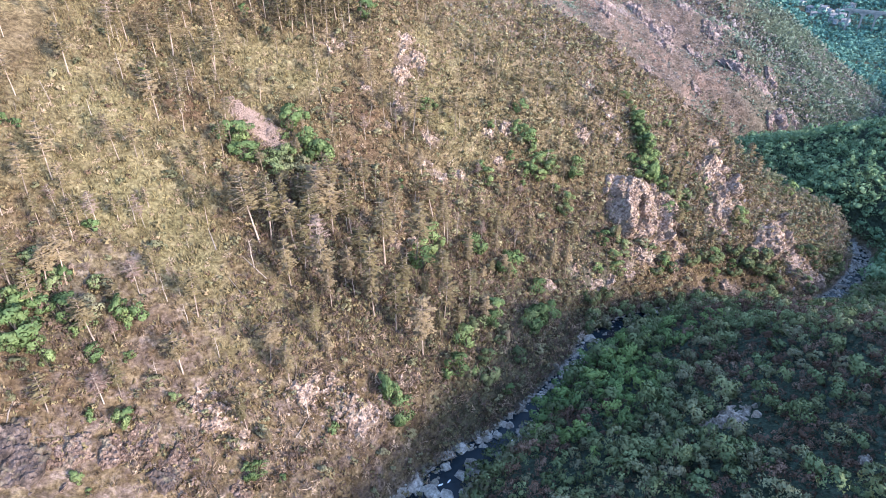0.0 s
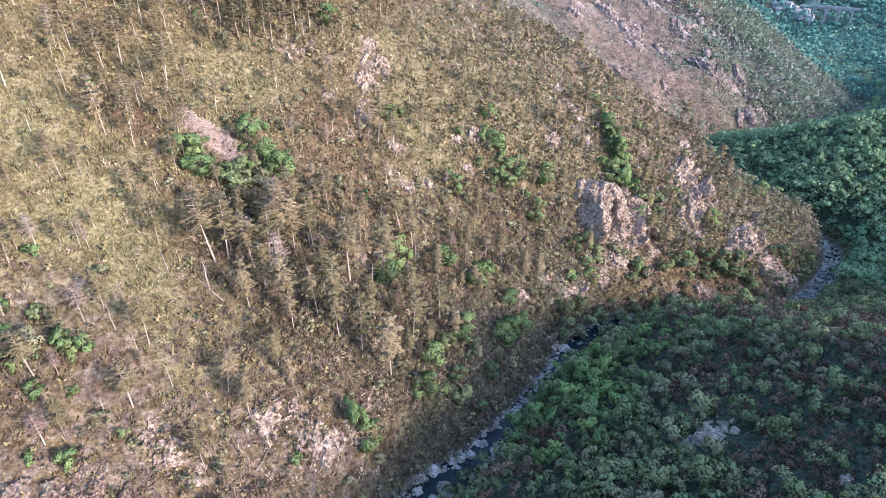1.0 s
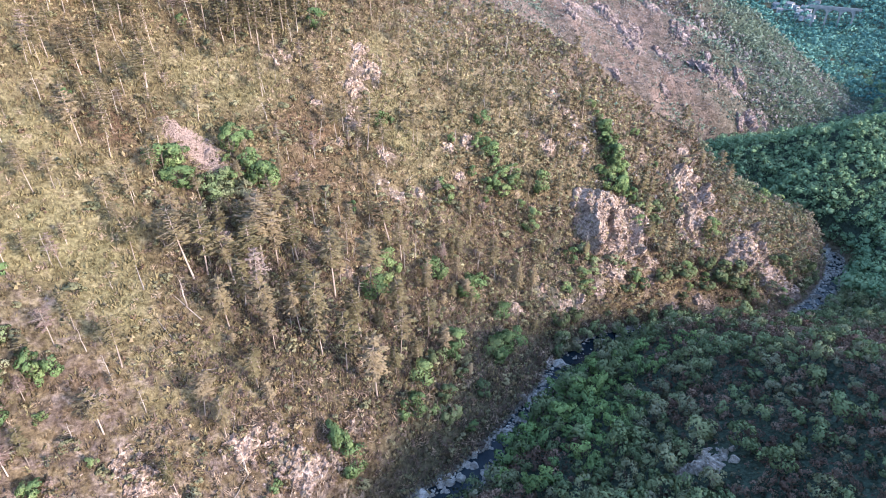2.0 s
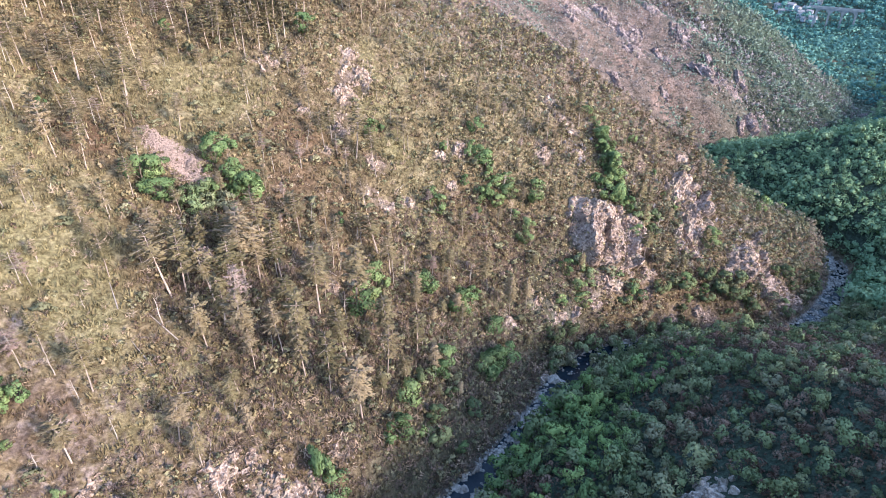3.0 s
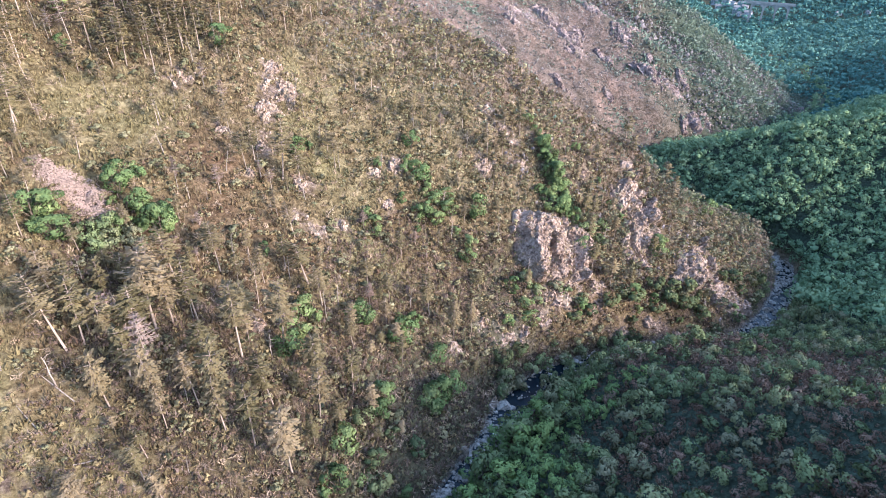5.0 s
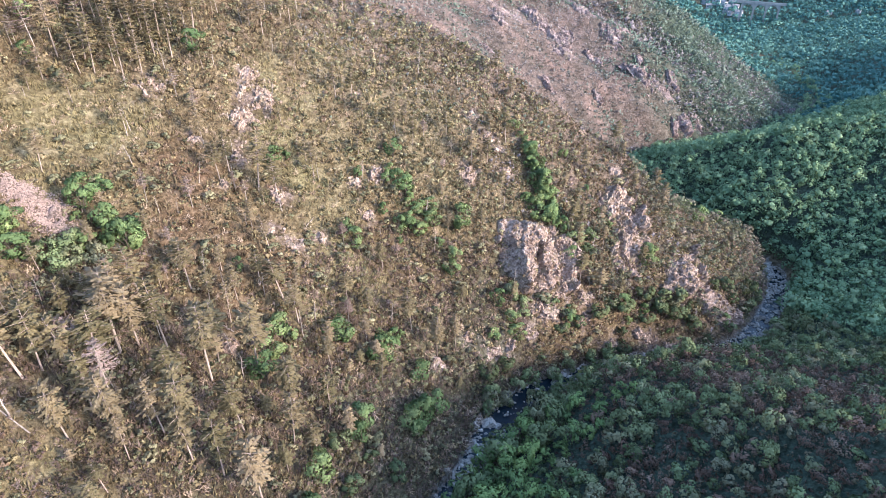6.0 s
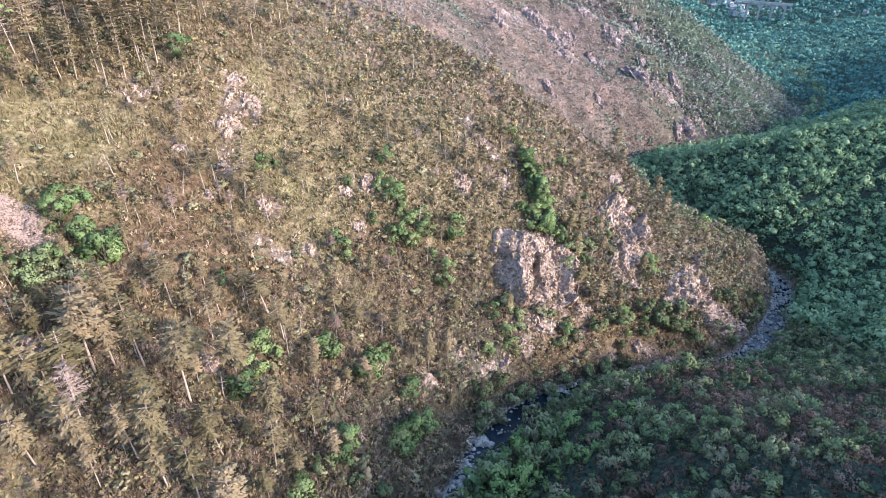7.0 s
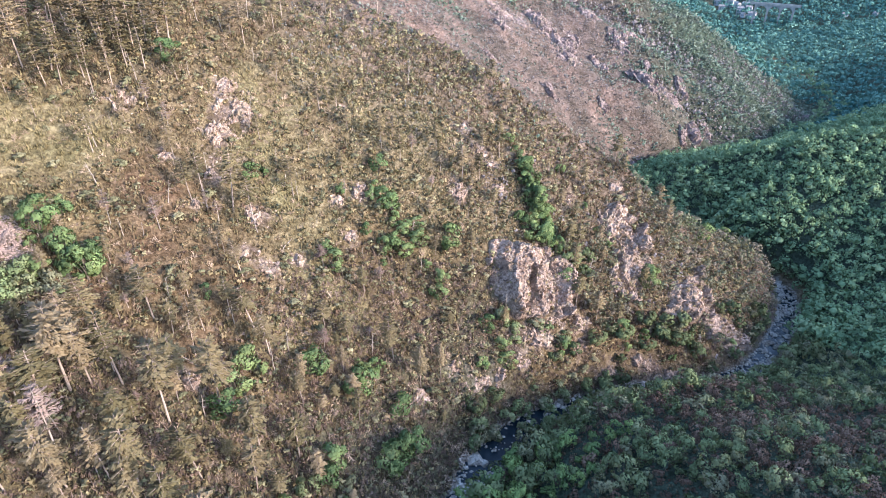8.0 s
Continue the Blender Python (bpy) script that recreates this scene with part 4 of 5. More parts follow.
# -- green bushes at their places, in gullies and along the bank --
WEST_BUSHES = [(-78.7, 105.8), (-67.3, 74.8), (-66.9, 76.8), (-65.8, 71.8), (-65.4, 69), (-64.8, 74), (-63.9, 77.8), (-62.7, 71.3), (-59.9, 78.3), (-55.6, 72.4), (-53.4, 64.5), (-52, 80.5), (-52, 82), (-51.1, 75.4), (-50.6, 55.7), (-50.3, 65.3), (-45, 123.1), (-44.2, 71.4), (-44, 126), (-41.8, 123.4), (-35.4, 133.3), (-34.4, 138.9), (-34.2, 141.8),
               (-33.8, 127.8), (-31.7, 130.8), (-30.5, 130.9), (-30.3, 64.7), (-29.9, 129.5), (-27.9, 131.3), (-27.8, 129.1), (-27.6, 134), (-26.7, 63.6), (-7.8, 80.3), (-4.1, 159.4), (-3.2, 116.4), (-1, 120.4), (1.8, 89.5), (4.2, 97), (6.6, 94.8), (6.6, 125), (10, 147.8), (11.7, 107)]
EAST_BUSHES = [(12.8, 161.3), (15.8, 123.6), (15.9, 129.3), (17.4, 128.4), (18.5, 129.6), (20.3, 114.1), (20.6, 111.4), (22.4, 122.6), (22.6, 149.1), (23.5, 116.2), (24.1, 152.5), (29.8, 148.7), (33.2, 146.2), (40.5, 135.8), (43.5, 139.3), (59.8, 141.4), (64.9, 153.5), (71.4, 169.7), (75.1, 165.9), (76.9, 163.8), (77.8, 145.2), (82.4, 146.5), (86.6, 156.8), (106.9, 147.6), (125.4, 163.1)]
# two green gullies
GULLIES = [(19.9, 160.9), (22.4, 161.5), (22, 163), (23.5, 159.2), (24.3, 158), (25.1, 157.1), (26.8, 155.4), (27.3, 154.1), (28, 155.9), (29, 152.5), (55.3, 162.5), (56.5, 161.4), (57.3, 173.3), (57.8, 172.2), (58.3, 171.2), (58.6, 168.9), (59.2, 167.5), (59.7, 163.3), (60, 160.5), (60, 166.2), (59, 164.8), (57.6, 165.5), (61, 162), (56.5, 175.5), (61.5, 159.5)]
GREEN = WEST_BUSHES + EAST_BUSHES + GULLIES + GULLIES[10:]
DARK_BUSHES = [(-67, 83), (-63.7, 82.6), (-57.1, 79.5), (-56.8, 84.1), (-38.8, 122.8), (-37.1, 125), (-35.5, 123.4), (-35.5, 124.5), (-34.7, 126.9), (-31.4, 125.3), (-28.7, 135.3), (37.3, 121.8), (40.3, 126), (41, 123.2), (44.5, 128.9), (48.5, 130), (48.9, 126.1), (54.3, 132.6), (60.4, 135.7), (66.3, 137.4), (70.9, 139),
               (64, 156), (67.5, 158), (70, 156), (66, 161), (71, 160), (57, 144), (47, 143), (49, 141), (87, 147), (92, 148), (96, 147)]
for a, b in DARK_BUSHES:
    for j in range(3):
        plant(OAKS[rng.integers(0, 4)], a + rng.normal(0, 1.0), b + rng.normal(0, 1.0), rng.uniform(0.7, 1.15), 0.2)
for a, b in GREEN:
    for j in range(rng.integers(1, 4)):
        plant(BUSHES[rng.integers(0, 4)], a + rng.normal(0, 0.9), b + rng.normal(0, 0.9), rng.uniform(0.85, 1.45) * (0.5 if b < 76 and a > -62 else 0.85 if b > 150 else 1.0), 0.2)


def bank_density(x, y):
    s, lev, half = from_river(x, y)
    reach = 10 + 11 * smooth(40, 30, x)
    return smooth(half + 0.3, half + 1.2, s) * smooth(reach + 3, reach - 3, s) * (0.05 + 0.4 * smooth(34, 42, x)) * (0.35 + 0.65 * smooth(-0.1, 0.2, fbm(x, y, 9, 91))) * smooth(0.6, 0.2, cover(x, y)[0]) * smooth(132, 122, x) * smooth(2, 10, x)


px, py = apart(*spread(rng, 5000, (4, 135, 80, 165), bank_density), 2.1)
for a, b in list(zip(px, py))[:170]:
    plant(BANKS[rng.integers(0, 3)], a, b, rng.uniform(0.75, 1.45), 0.2)


def bush_density(x, y):
    s, lev, half = from_river(x, y)
    d = 0.06 + 0.16 * smooth(30, 8, s) + 0.25 * smooth(0.1, 0.6, fbm(x, y, 15, 12))
    d = np.maximum(d, 0.4 * smooth(85, 115, x) * smooth(40, 20, s))
    return d * (s > 4) * smooth(0.8, 0.4, cover(x, y)[0])


px, py = apart(*spread(rng, 5000, (-80, 150, 62, 215), bush_density), 1.9)
for a, b in list(zip(px, py))[:560]:
    ob = BUSHES[rng.integers(0, 4)] if rng.random() < 0.1 else SAGES[rng.integers(0, 3)]
    plant(ob, a, b, rng.uniform(0.6, 1.25), 0.2)

# -- the shaded bank: single trees nearest, the rest as one wood --
def wood_density(x, y):
    s, lev, half = from_river(x, y)
    return (s < -half * 0.75 - 2.2 * smooth(138, 146, y) * smooth(196, 184, y)) * (0.5 + 0.5 * smooth(-0.35, 0.15, fbm(x, y, 14, 31)))


def moor(x, y):
    """Where brown heather takes the place of trees on the shaded bank."""
    return smooth(0.0, 0.3, fbm(x, y, 13, 33, 3) + 0.75 * smooth(47, 60, x - 0.35 * (y - 76)) * smooth(140, 110, y))


ax, ay = apart(*spread(rng, 32500, (4, 128, 34, 152), wood_density), 1.9)
bx, by = spread(rng, 32000, (14, 262, 34, 300), wood_density)
beyond = (bx > 128) | (by > 152)
bx, by = apart(bx[beyond], by[beyond], 1.85)
wx, wy = np.concatenate([ax, bx]), np.concatenate([ay, by])
clear = (np.hypot(wx - 47.8, wy - 68.8) > 4.5) & (np.hypot(wx - 43.4, wy - 68) > 2.5) & (wx < 1.0 * wy + 14)
wx, wy = wx[clear], wy[clear]
bank = -from_river(wx, wy)[0]
brown = rng.random(len(wx)) < 0.55 * moor(wx, wy) * smooth(5, 11, bank) * smooth(122, 100, wx + 0.3 * (wy - 100))
near = (wx < 92) & (wy > 50) & (wy < 118) & (wx > 18)
order = np.argsort(np.hypot(wx - 50, wy - 85) + 1e3 * ~near)
single, rest = order[:480], order[480:]
for i in single:
    plant(MOORS[rng.integers(0, 3)] if brown[i] else FRESH[rng.integers(0, 3)] if bank[i] < 22 and rng.random() < 0.75 else OAKS[rng.integers(0, 4)], wx[i], wy[i], rng.uniform(0.65, 1.3) * (1.25 if bank[i] < 12 else 0.9 if moor(wx[i:i + 1], wy[i:i + 1])[0] > 0.5 else 1), 0.2)
rx, ry, rb, rbrown = wx[rest], wy[rest], bank[rest], brown[rest]
close = (rx < 128) & (ry < 152)
for name, label, category, pick, material, shapes, most in (
        ("woodland", "dense grey-green shrubs and trees on the shaded valley side", "woodland", close & ~rbrown, M_WOOD, [crown_shape(rng, 118, w, h, 0.4, 0.34) for w, h in ((1.9, 3.0), (1.5, 2.6), (2.2, 3.4), (1.3, 2.6))], 1.1),
        ("spur_wood", "dense green broadleaved wood on the spur beyond the bend", "woodland", ~close & ~rbrown, M_SPUR, [crown_shape(rng, 76, w, h, 0.3, 0.42, 11, 1) for w, h in ((2.2, 3.0), (1.9, 2.7), (2.5, 3.3), (1.7, 2.9))], 1.4),
        ("heather_moor", "dark brown heather between the trees of the shaded bank", "heather", rbrown, M_MOOR, [heather_shape(rng, 96, 1.5, 2.2), heather_shape(rng, 90, 1.3, 2.6)], 1.3)):
    sizes = rng.uniform(0.6, 1.1, int(pick.sum())) * most * (1 + 0.3 * smooth(14, 6, rb[pick]))
    joined_plants(name, label, category, shapes, rx[pick], ry[pick], sizes, material, rng, 0.3)

ux, uy = apart(*spread(rng, 29000, (4, 112, 42, 140), lambda x, y: (from_river(x, y)[0] < -from_river(x, y)[2] - 1.5) * (x < y + 14) * (np.hypot(x - 47.8, y - 69.6) > 3.4) * (np.hypot(x - 43.4, y - 68.8) > 2.2) * (0.55 + 0.45 * moor(x, y))), 1.05)
shapes = [crown_shape(rng, 13, 0.8, 1.2, 0.0, 0.36, 5), crown_shape(rng, 12, 0.7, 1.5, 0.0, 0.34, 5), crown_shape(rng, 14, 1.0, 1.0, -0.1, 0.38, 6)]
joined_plants("undergrowth", "brown and olive undergrowth between the trees of the shaded bank", "scrub", shapes, ux, uy, rng.uniform(0.45, 1.0, len(ux)), M_UNDER, rng, 0.1)

# -- leafless brush and dry tufts over the sunny slope --
def brush_density(x, y):
    s, lev, half = from_river(x, y)
    return (s > 3) * (0.22 + 0.6 * smooth(32, 10, s) + 0.5 * smooth(40, 90, x) + 0.4 * smooth(-0.1, 0.4, fbm(x, y, 16, 41)) + 0.6 * smooth(150, 180, y) * smooth(-30, 0, x)) * smooth(0.95, 0.5, cover(x, y)[0])


px, py = apart(*spread(rng, 13000, (-80, 150, 58, 230), brush_density), 1.2)
shapes = [brush_shape(rng, 32, 0.9, 1.8), brush_shape(rng, 30, 0.8, 2.5), brush_shape(rng, 34, 1.1, 1.5)]
joined_plants("leafless_brush", "grey-brown leafless brush scattered over the dry slope", "brush", shapes, px, py, rng.uniform(0.5, 1.2, len(px)) * (1 + 0.3 * smooth(30, 20, from_river(px, py)[0]) * smooth(60, 40, px)), M_TWIG, rng)


def tuft_density(x, y):
    s, lev, half = from_river(x, y)
    return (s > 3) * (0.75 - 0.6 * cover(x, y)[0])


px, py = spread(rng, 52000, (-85, 100, 56, 205), tuft_density)
shapes = [tuft_shape(rng, 6, 0.7, 0.7), tuft_shape(rng, 5, 0.9, 0.55), tuft_shape(rng, 6, 0.8, 0.9)]
ground_cover = cover(px, py)
tone = np.clip(0.36 + 0.5 * ground_cover[1] - 0.3 * ground_cover[5] - 0.2 * ground_cover[2] + rng.normal(0, 0.13, len(px)), 0, 0.98)
joined_plants("dry_heath", "straw and brown tufts of dry grass and heath on the slope", "heath", shapes, px, py, rng.uniform(0.6, 1.5, len(px)), M_HEATH, rng, 0.05, tone)

def scrub_density(x, y):
    s, lev, half = from_river(x, y)
    rock, straw, wood, shingle, stony, rust = cover(x, y)
    return (s > 3) * np.maximum(0.25 + 0.75 * smooth(-0.15, 0.25, fbm(x, y, 9, 45)), under_pines(x, y)) * (1 - 0.75 * straw * smooth(0, -30, x)) * np.maximum(0.14, smooth(0.75, 0.25, rock)) * smooth(150, 120, x)


px, py = apart(*spread(rng, 26000, (-80, 150, 58, 250), scrub_density), 0.9)
shapes = [crown_shape(rng, 14, 0.8, 1.2, 0.0, 0.48, 5), crown_shape(rng, 13, 0.65, 1.5, 0.0, 0.44, 5), crown_shape(rng, 15, 1.0, 1.0, -0.1, 0.46, 6)]
# scrub below the pines toned darker, for heather and painted grove shade together
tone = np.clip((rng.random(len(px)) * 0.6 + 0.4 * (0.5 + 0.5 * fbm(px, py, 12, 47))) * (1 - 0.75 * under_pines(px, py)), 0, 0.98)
greener = 0.75 * smooth(0, 30, px)
tone = tone * (1 - greener) + greener * np.clip(0.52 + rng.normal(0, 0.1, len(px)), 0.3, 0.8)
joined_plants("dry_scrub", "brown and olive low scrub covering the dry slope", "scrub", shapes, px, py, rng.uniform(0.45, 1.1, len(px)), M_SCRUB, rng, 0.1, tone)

px, py = apart(*spread(rng, 56000, (-70, 140, 62, 240), lambda x, y: scrub_density(x, y) * (0.16 + 0.84 * smooth(-10, 25, x)) * (1 - 0.55 * smooth(160, 180, y))), 1.2)
shapes = [crown_shape(rng, 17, 0.95, 1.5, 0.1, 0.42, 6), crown_shape(rng, 20, 1.15, 1.8, 0.1, 0.44, 6)]
joined_plants("grey_green_scrub", "grey-green shrubs growing thickly over the dry slope", "scrub", shapes, px, py, rng.uniform(0.5, 1.15, len(px)), M_SAGE, rng, 0.1)

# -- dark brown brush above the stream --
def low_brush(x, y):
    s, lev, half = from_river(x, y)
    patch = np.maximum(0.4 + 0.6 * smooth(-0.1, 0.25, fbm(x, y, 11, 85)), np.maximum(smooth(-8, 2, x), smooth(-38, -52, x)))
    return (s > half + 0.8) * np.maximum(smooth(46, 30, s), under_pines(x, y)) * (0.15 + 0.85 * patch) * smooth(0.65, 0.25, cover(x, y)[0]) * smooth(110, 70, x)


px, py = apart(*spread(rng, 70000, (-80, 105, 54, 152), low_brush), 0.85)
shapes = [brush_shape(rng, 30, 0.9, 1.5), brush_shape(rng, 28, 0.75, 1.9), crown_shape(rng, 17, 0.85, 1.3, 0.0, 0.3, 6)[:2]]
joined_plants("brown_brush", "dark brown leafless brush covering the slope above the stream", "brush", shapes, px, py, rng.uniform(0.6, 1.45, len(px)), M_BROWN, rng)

# -- trees on the flank between the crags and the stream --
def flank(x, y):
    s, lev, half = from_river(x, y)
    d = 0.5 * smooth(88, 104, x) * smooth(60, 34, s) + 0.5 * np.exp(-((x - 72) ** 2 + (y - 158) ** 2) / 60.0) + 0.5 * smooth(78, 90, x) * smooth(168, 176, y)
    return (s > half + 3) * d * smooth(235, 205, y) * smooth(0.6, 0.15, cover(x, y)[0])


px, py = apart(*spread(rng, 16000, (60, 150, 138, 235), flank), 1.9)
shapes = [crown_shape(rng, 52, w, h, 0.5, 0.36) for w, h in ((1.6, 3.0), (1.4, 3.6), (1.9, 3.2))]
joined_plants("hillside_wood", "grey-green trees on the rocky flank above the stream", "woodland", shapes, px, py, rng.uniform(0.6, 1.5, len(px)), M_FLANK, rng, 0.2)

# -- the far mountain's brush and the far woods, haze painted into their leaf colours --
def far_brush(x, y):
    s, lev, half = from_river(x, y)
    return (s > 4) * smooth(470, 420, y) * smooth(148, 222, y + 0.3 * x - 15) * (0.5 + 0.5 * smooth(-0.2, 0.2, fbm(0.62 * x + 0.78 * y, 0.3 * (0.78 * x - 0.62 * y), 13, 51, 3)))


px, py = apart(*spread(rng, 64000, (0, 270, 145, 420), far_brush), 1.05)
shapes = [crown_shape(rng, 8, 1.4, 0.8, -0.2, 0.56, 5), crown_shape(rng, 7, 1.15, 1.1, -0.25, 0.52, 5)]
joined_plants("mountain_brush", "grey-brown and olive brush over the far mountain side, tinted with haze", "brush", shapes, px, py, rng.uniform(0.5, 1.5, len(px)) * (0.55 + 0.45 * smooth(170, 250, py)) * (1.1 - 0.7 * ribs(px, py)), M_FAR_SCRUB, rng, 0.05, np.clip(0.44 + 1.1 * ribs(px, py) + rng.normal(0, 0.06, len(px)) - 0.4 * smooth(150, 215, px), 0, 0.98))


px, py = apart(*spread(rng, 9000, (90, 290, 230, 430), lambda x, y: far_brush(x, y) * (smooth(135, 205, x + 0.25 * (y - 320) + 14 * fbm(x, y, 30, 63)))), 2.6)
shapes = [crown_shape(rng, 22, 1.8, 3.0, 0.2, 0.7, 6), crown_shape(rng, 20, 1.5, 3.4, 0.2, 0.7, 6)]
joined_plants("mountain_wood", "grey-green trees thickening along the mountain's shoulder, tinted with haze", "woodland", shapes, px, py, rng.uniform(0.7, 1.4, len(px)), M_FAR_SCRUB, rng, 0.2, rng.uniform(0, 0.3, len(px)))


def far_wood(x, y):
    s, lev, half = from_river(x, y)
    clear = smooth(46, 30, np.hypot((x - 482) * 0.75, (y - 780) * 0.45)) + smooth(12, 8, np.hypot(x - 532, y - 660))
    return ((s < -half - 2) | ((s > half + 2) & (y > 385))) * (1 - 0.85 * np.clip(clear, 0, 1))


px, py = apart(*spread(rng, 15000, (170, 620, 290, 620), far_wood), 4.1)
qx, qy = apart(*spread(rng, 14000, (300, 1000, 600, 1050), far_wood), 5.2)
px, py = np.concatenate([px, qx]), np.concatenate([py, qy])
ahead = (px - 20) / (py - 40)
px, py = px[(ahead > 0.40) & (ahead < 1.02)], py[(ahead > 0.40) & (ahead < 1.02)]
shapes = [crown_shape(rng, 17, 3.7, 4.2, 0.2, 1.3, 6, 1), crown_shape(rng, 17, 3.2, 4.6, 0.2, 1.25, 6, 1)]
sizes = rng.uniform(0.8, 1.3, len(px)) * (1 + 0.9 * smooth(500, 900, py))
joined_plants("far_woods", "continuous woods over the distant hills, blue-green with painted haze", "woodland", shapes, px, py, sizes, M_FAR, rng, 0.05, np.clip(0.45 + 1.1 * fbm(px, py, 120, 53, 3) + rng.normal(0, 0.06, len(px)), 0, 0.98))

# ---- rock ----
def crag_mesh(name, seed, wide, tall, depth, material):
    """A broken rock face lying in the slope: about wide across, tall up the slope, proud by depth, with an uneven rim."""
    step, chip = 0.3, random.Random(seed)
    n = max(12, int(wide / step)), max(12, int(tall / step))
    off = Vector((seed * 7.3 % 91, seed * 2.9 % 83, seed * 5.1 % 77))
    verts = []
    for j in range(n[1] + 1):
        for i in range(n[0] + 1):
            u, v = 2 * i / n[0] - 1, 2 * j / n[1] - 1
            p = Vector((u * wide * 0.5, v * tall * 0.5, 0))
            r = math.hypot(u, v) * (1 + 0.55 * noise.noise(Vector((u * 1.5, v * 1.5, seed))) + 0.4 * noise.noise(Vector((u * 4.0, v * 4.0, seed + 9))))
            r = max(r, max(abs(u), abs(v)) ** 5)
            rim = min(1.0, max(0.0, (0.94 - r) * 3.2))
            warp = p + 0.9 * Vector((noise.noise(p * 0.35 + off), noise.noise(p * 0.35 + off * 1.7), 0))
            bulk = noise.noise(Vector((warp.x * 0.16, warp.y * 0.1, 3)) + off)
            out = depth * (0.5 + 0.75 * bulk)
            for size, lift, lean in ((0.24, 0.34 * depth, 0.34), (0.6, 0.5, 0.55), (1.5, 0.2, 0.5)):
                q = Vector(((0.87 * warp.x - 0.5 * warp.y) * size, (0.5 * warp.x + 0.87 * warp.y) * size * 0.42, seed % 17))
                dist, near = noise.voronoi(q)
                own = noise.cell_vector(near[0] * 3.7 + off)
                way = q - near[0]
                out += lift * (own.x - 0.5) * 1.3 + lean * ((own.y - 0.5) * way.x + (own.z - 0.7) * way.y) / size - 0.3 * lift * max(0.0, 1 - (dist[1] - dist[0]) / 0.07)
            bed = (0.5 * warp.x + 0.87 * warp.y) * 0.8 + 0.8 * noise.noise(p * 0.4 + off)
            out += 0.42 * (0.5 - (bed - math.floor(bed))) + 0.3 * noise.noise(p * 1.2 + off) + 0.2 * noise.noise(p * 2.9 + off) + chip.uniform(-0.13, 0.13)
            verts.append((p.x + chip.uniform(-0.1, 0.1), p.y + chip.uniform(-0.1, 0.1), out * rim - 1.6 * (1 - rim)))
    w = n[0] + 1
    i = (np.arange(n[1])[:, None] * w + np.arange(n[0])[None]).ravel()
    return mesh_from(name, np.array(verts), np.stack([i, i + 1, i + 1 + w, i + w], 1), material)


def slope_pose(x, y, reach):
    """A pose on the ground whose z looks out from the slope and whose y points up it."""
    c = Vector((x, y, float(level(x, y))))
    gx = (float(level(x + reach, y)) - float(level(x - reach, y))) / (2 * reach)
    gy = (float(level(x, y + reach)) - float(level(x, y - reach))) / (2 * reach)
    up = Vector((-gx, -gy, 1)).normalized()
    rise = Vector((gx, gy, gx * gx + gy * gy)).normalized()
    m = Matrix((rise.cross(up), rise, up)).transposed().to_4x4()
    return Matrix.Translation(c) @ m


BLOCKS = [rock_mesh("rock", 3 + k, M_ROCK, q, 2, 0.34) for k, q in enumerate([(1, 0.8, 1.1), (1.2, 0.9, 0.8), (0.8, 1, 1.35), (1.1, 1.1, 0.7), (0.9, 0.7, 1.2)])]
LOW_BLOCKS = [rock_mesh("rock", 13 + k, M_LOW_ROCK, q, 2, 0.34) for k, q in enumerate([(1, 0.8, 1.1), (1.2, 0.9, 0.8), (0.8, 1, 1.35), (1.1, 1.1, 0.7), (0.9, 0.7, 1.2)])]
# the great faces: x, y: width, length up the slope, depth
FACES = {(54, 152): (20, 24, 4.6), (61, 153): (15, 18, 4.4), (49, 151): (11, 15, 2.4), (81, 170): (13, 15, 3.6), (84, 165): (13, 18, 3.8), (81, 158): (13, 16, 3.0), (97, 155): (14, 13, 3.4), (109, 151): (12, 11, 3.2),
         (83, 160): (12, 14, 3.2), (99.5, 158): (11, 13, 3.4), (103, 151.5): (10, 11, 3.0)}
LEDGES = []
for x0, y0, r in ROCKS:
    crag = thing("rock_outcrop", "weathered pinkish rock outcrop breaking through the slope", "rock", "rock outcrops")
    crag.matrix_basis = Matrix.Translation((x0, y0, float(level(x0, y0))))
    great = (x0, y0) in FACES
    wide, tall, deep = FACES[x0, y0] if great else (1.3 * r, 3.0 * r, 2.2) if y0 > 250 else (2.2 * r, 2.0 * r, 0.9) if (x0, y0, r) in BANK_ROCKS else (2.5 * r, 1.9 * r, 0.35 + 0.08 * r) if y0 < 90 else (2.0 * r, 1.8 * r, 0.35 + 0.1 * r)
    lie = slope_pose(x0, y0, 9.0 if y0 > 250 else 3.0)
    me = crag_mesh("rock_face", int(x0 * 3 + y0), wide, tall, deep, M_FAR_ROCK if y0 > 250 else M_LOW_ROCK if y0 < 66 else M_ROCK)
    face = part("rock_face", me, crag)
    face.matrix_basis = crag.matrix_basis.inverted() @ lie
    if y0 < 250:
        for k in rng.integers(0, len(me.vertices), int(wide * tall * 0.2)):
            co = me.vertices[int(k)].co
            if co.z > -0.3:
                LEDGES.append(lie @ co)
    small = BLOCKS if y0 > 66 else LOW_BLOCKS
    for j in range(int(10 + r * 1.8)):
        dx, dy = rng.normal(0, r * (0.55 if great else 0.62), 2)
        sz = rng.uniform(0.08, 0.24) * min(r, 6) * 0.55
        m = pose(dx, dy, float(level(x0 + dx, y0 + dy)) - crag.matrix_basis.translation.z - sz * 0.45, rng.uniform(-25, 25), rng.uniform(-25, 25), rng.uniform(0, 360)) @ Matrix.Diagonal((sz * 1.3, sz, sz * 0.9, 1))
        part("rock", small[rng.integers(0, 5)], crag, m=m)
at = np.array([p[:] for p in LEDGES])
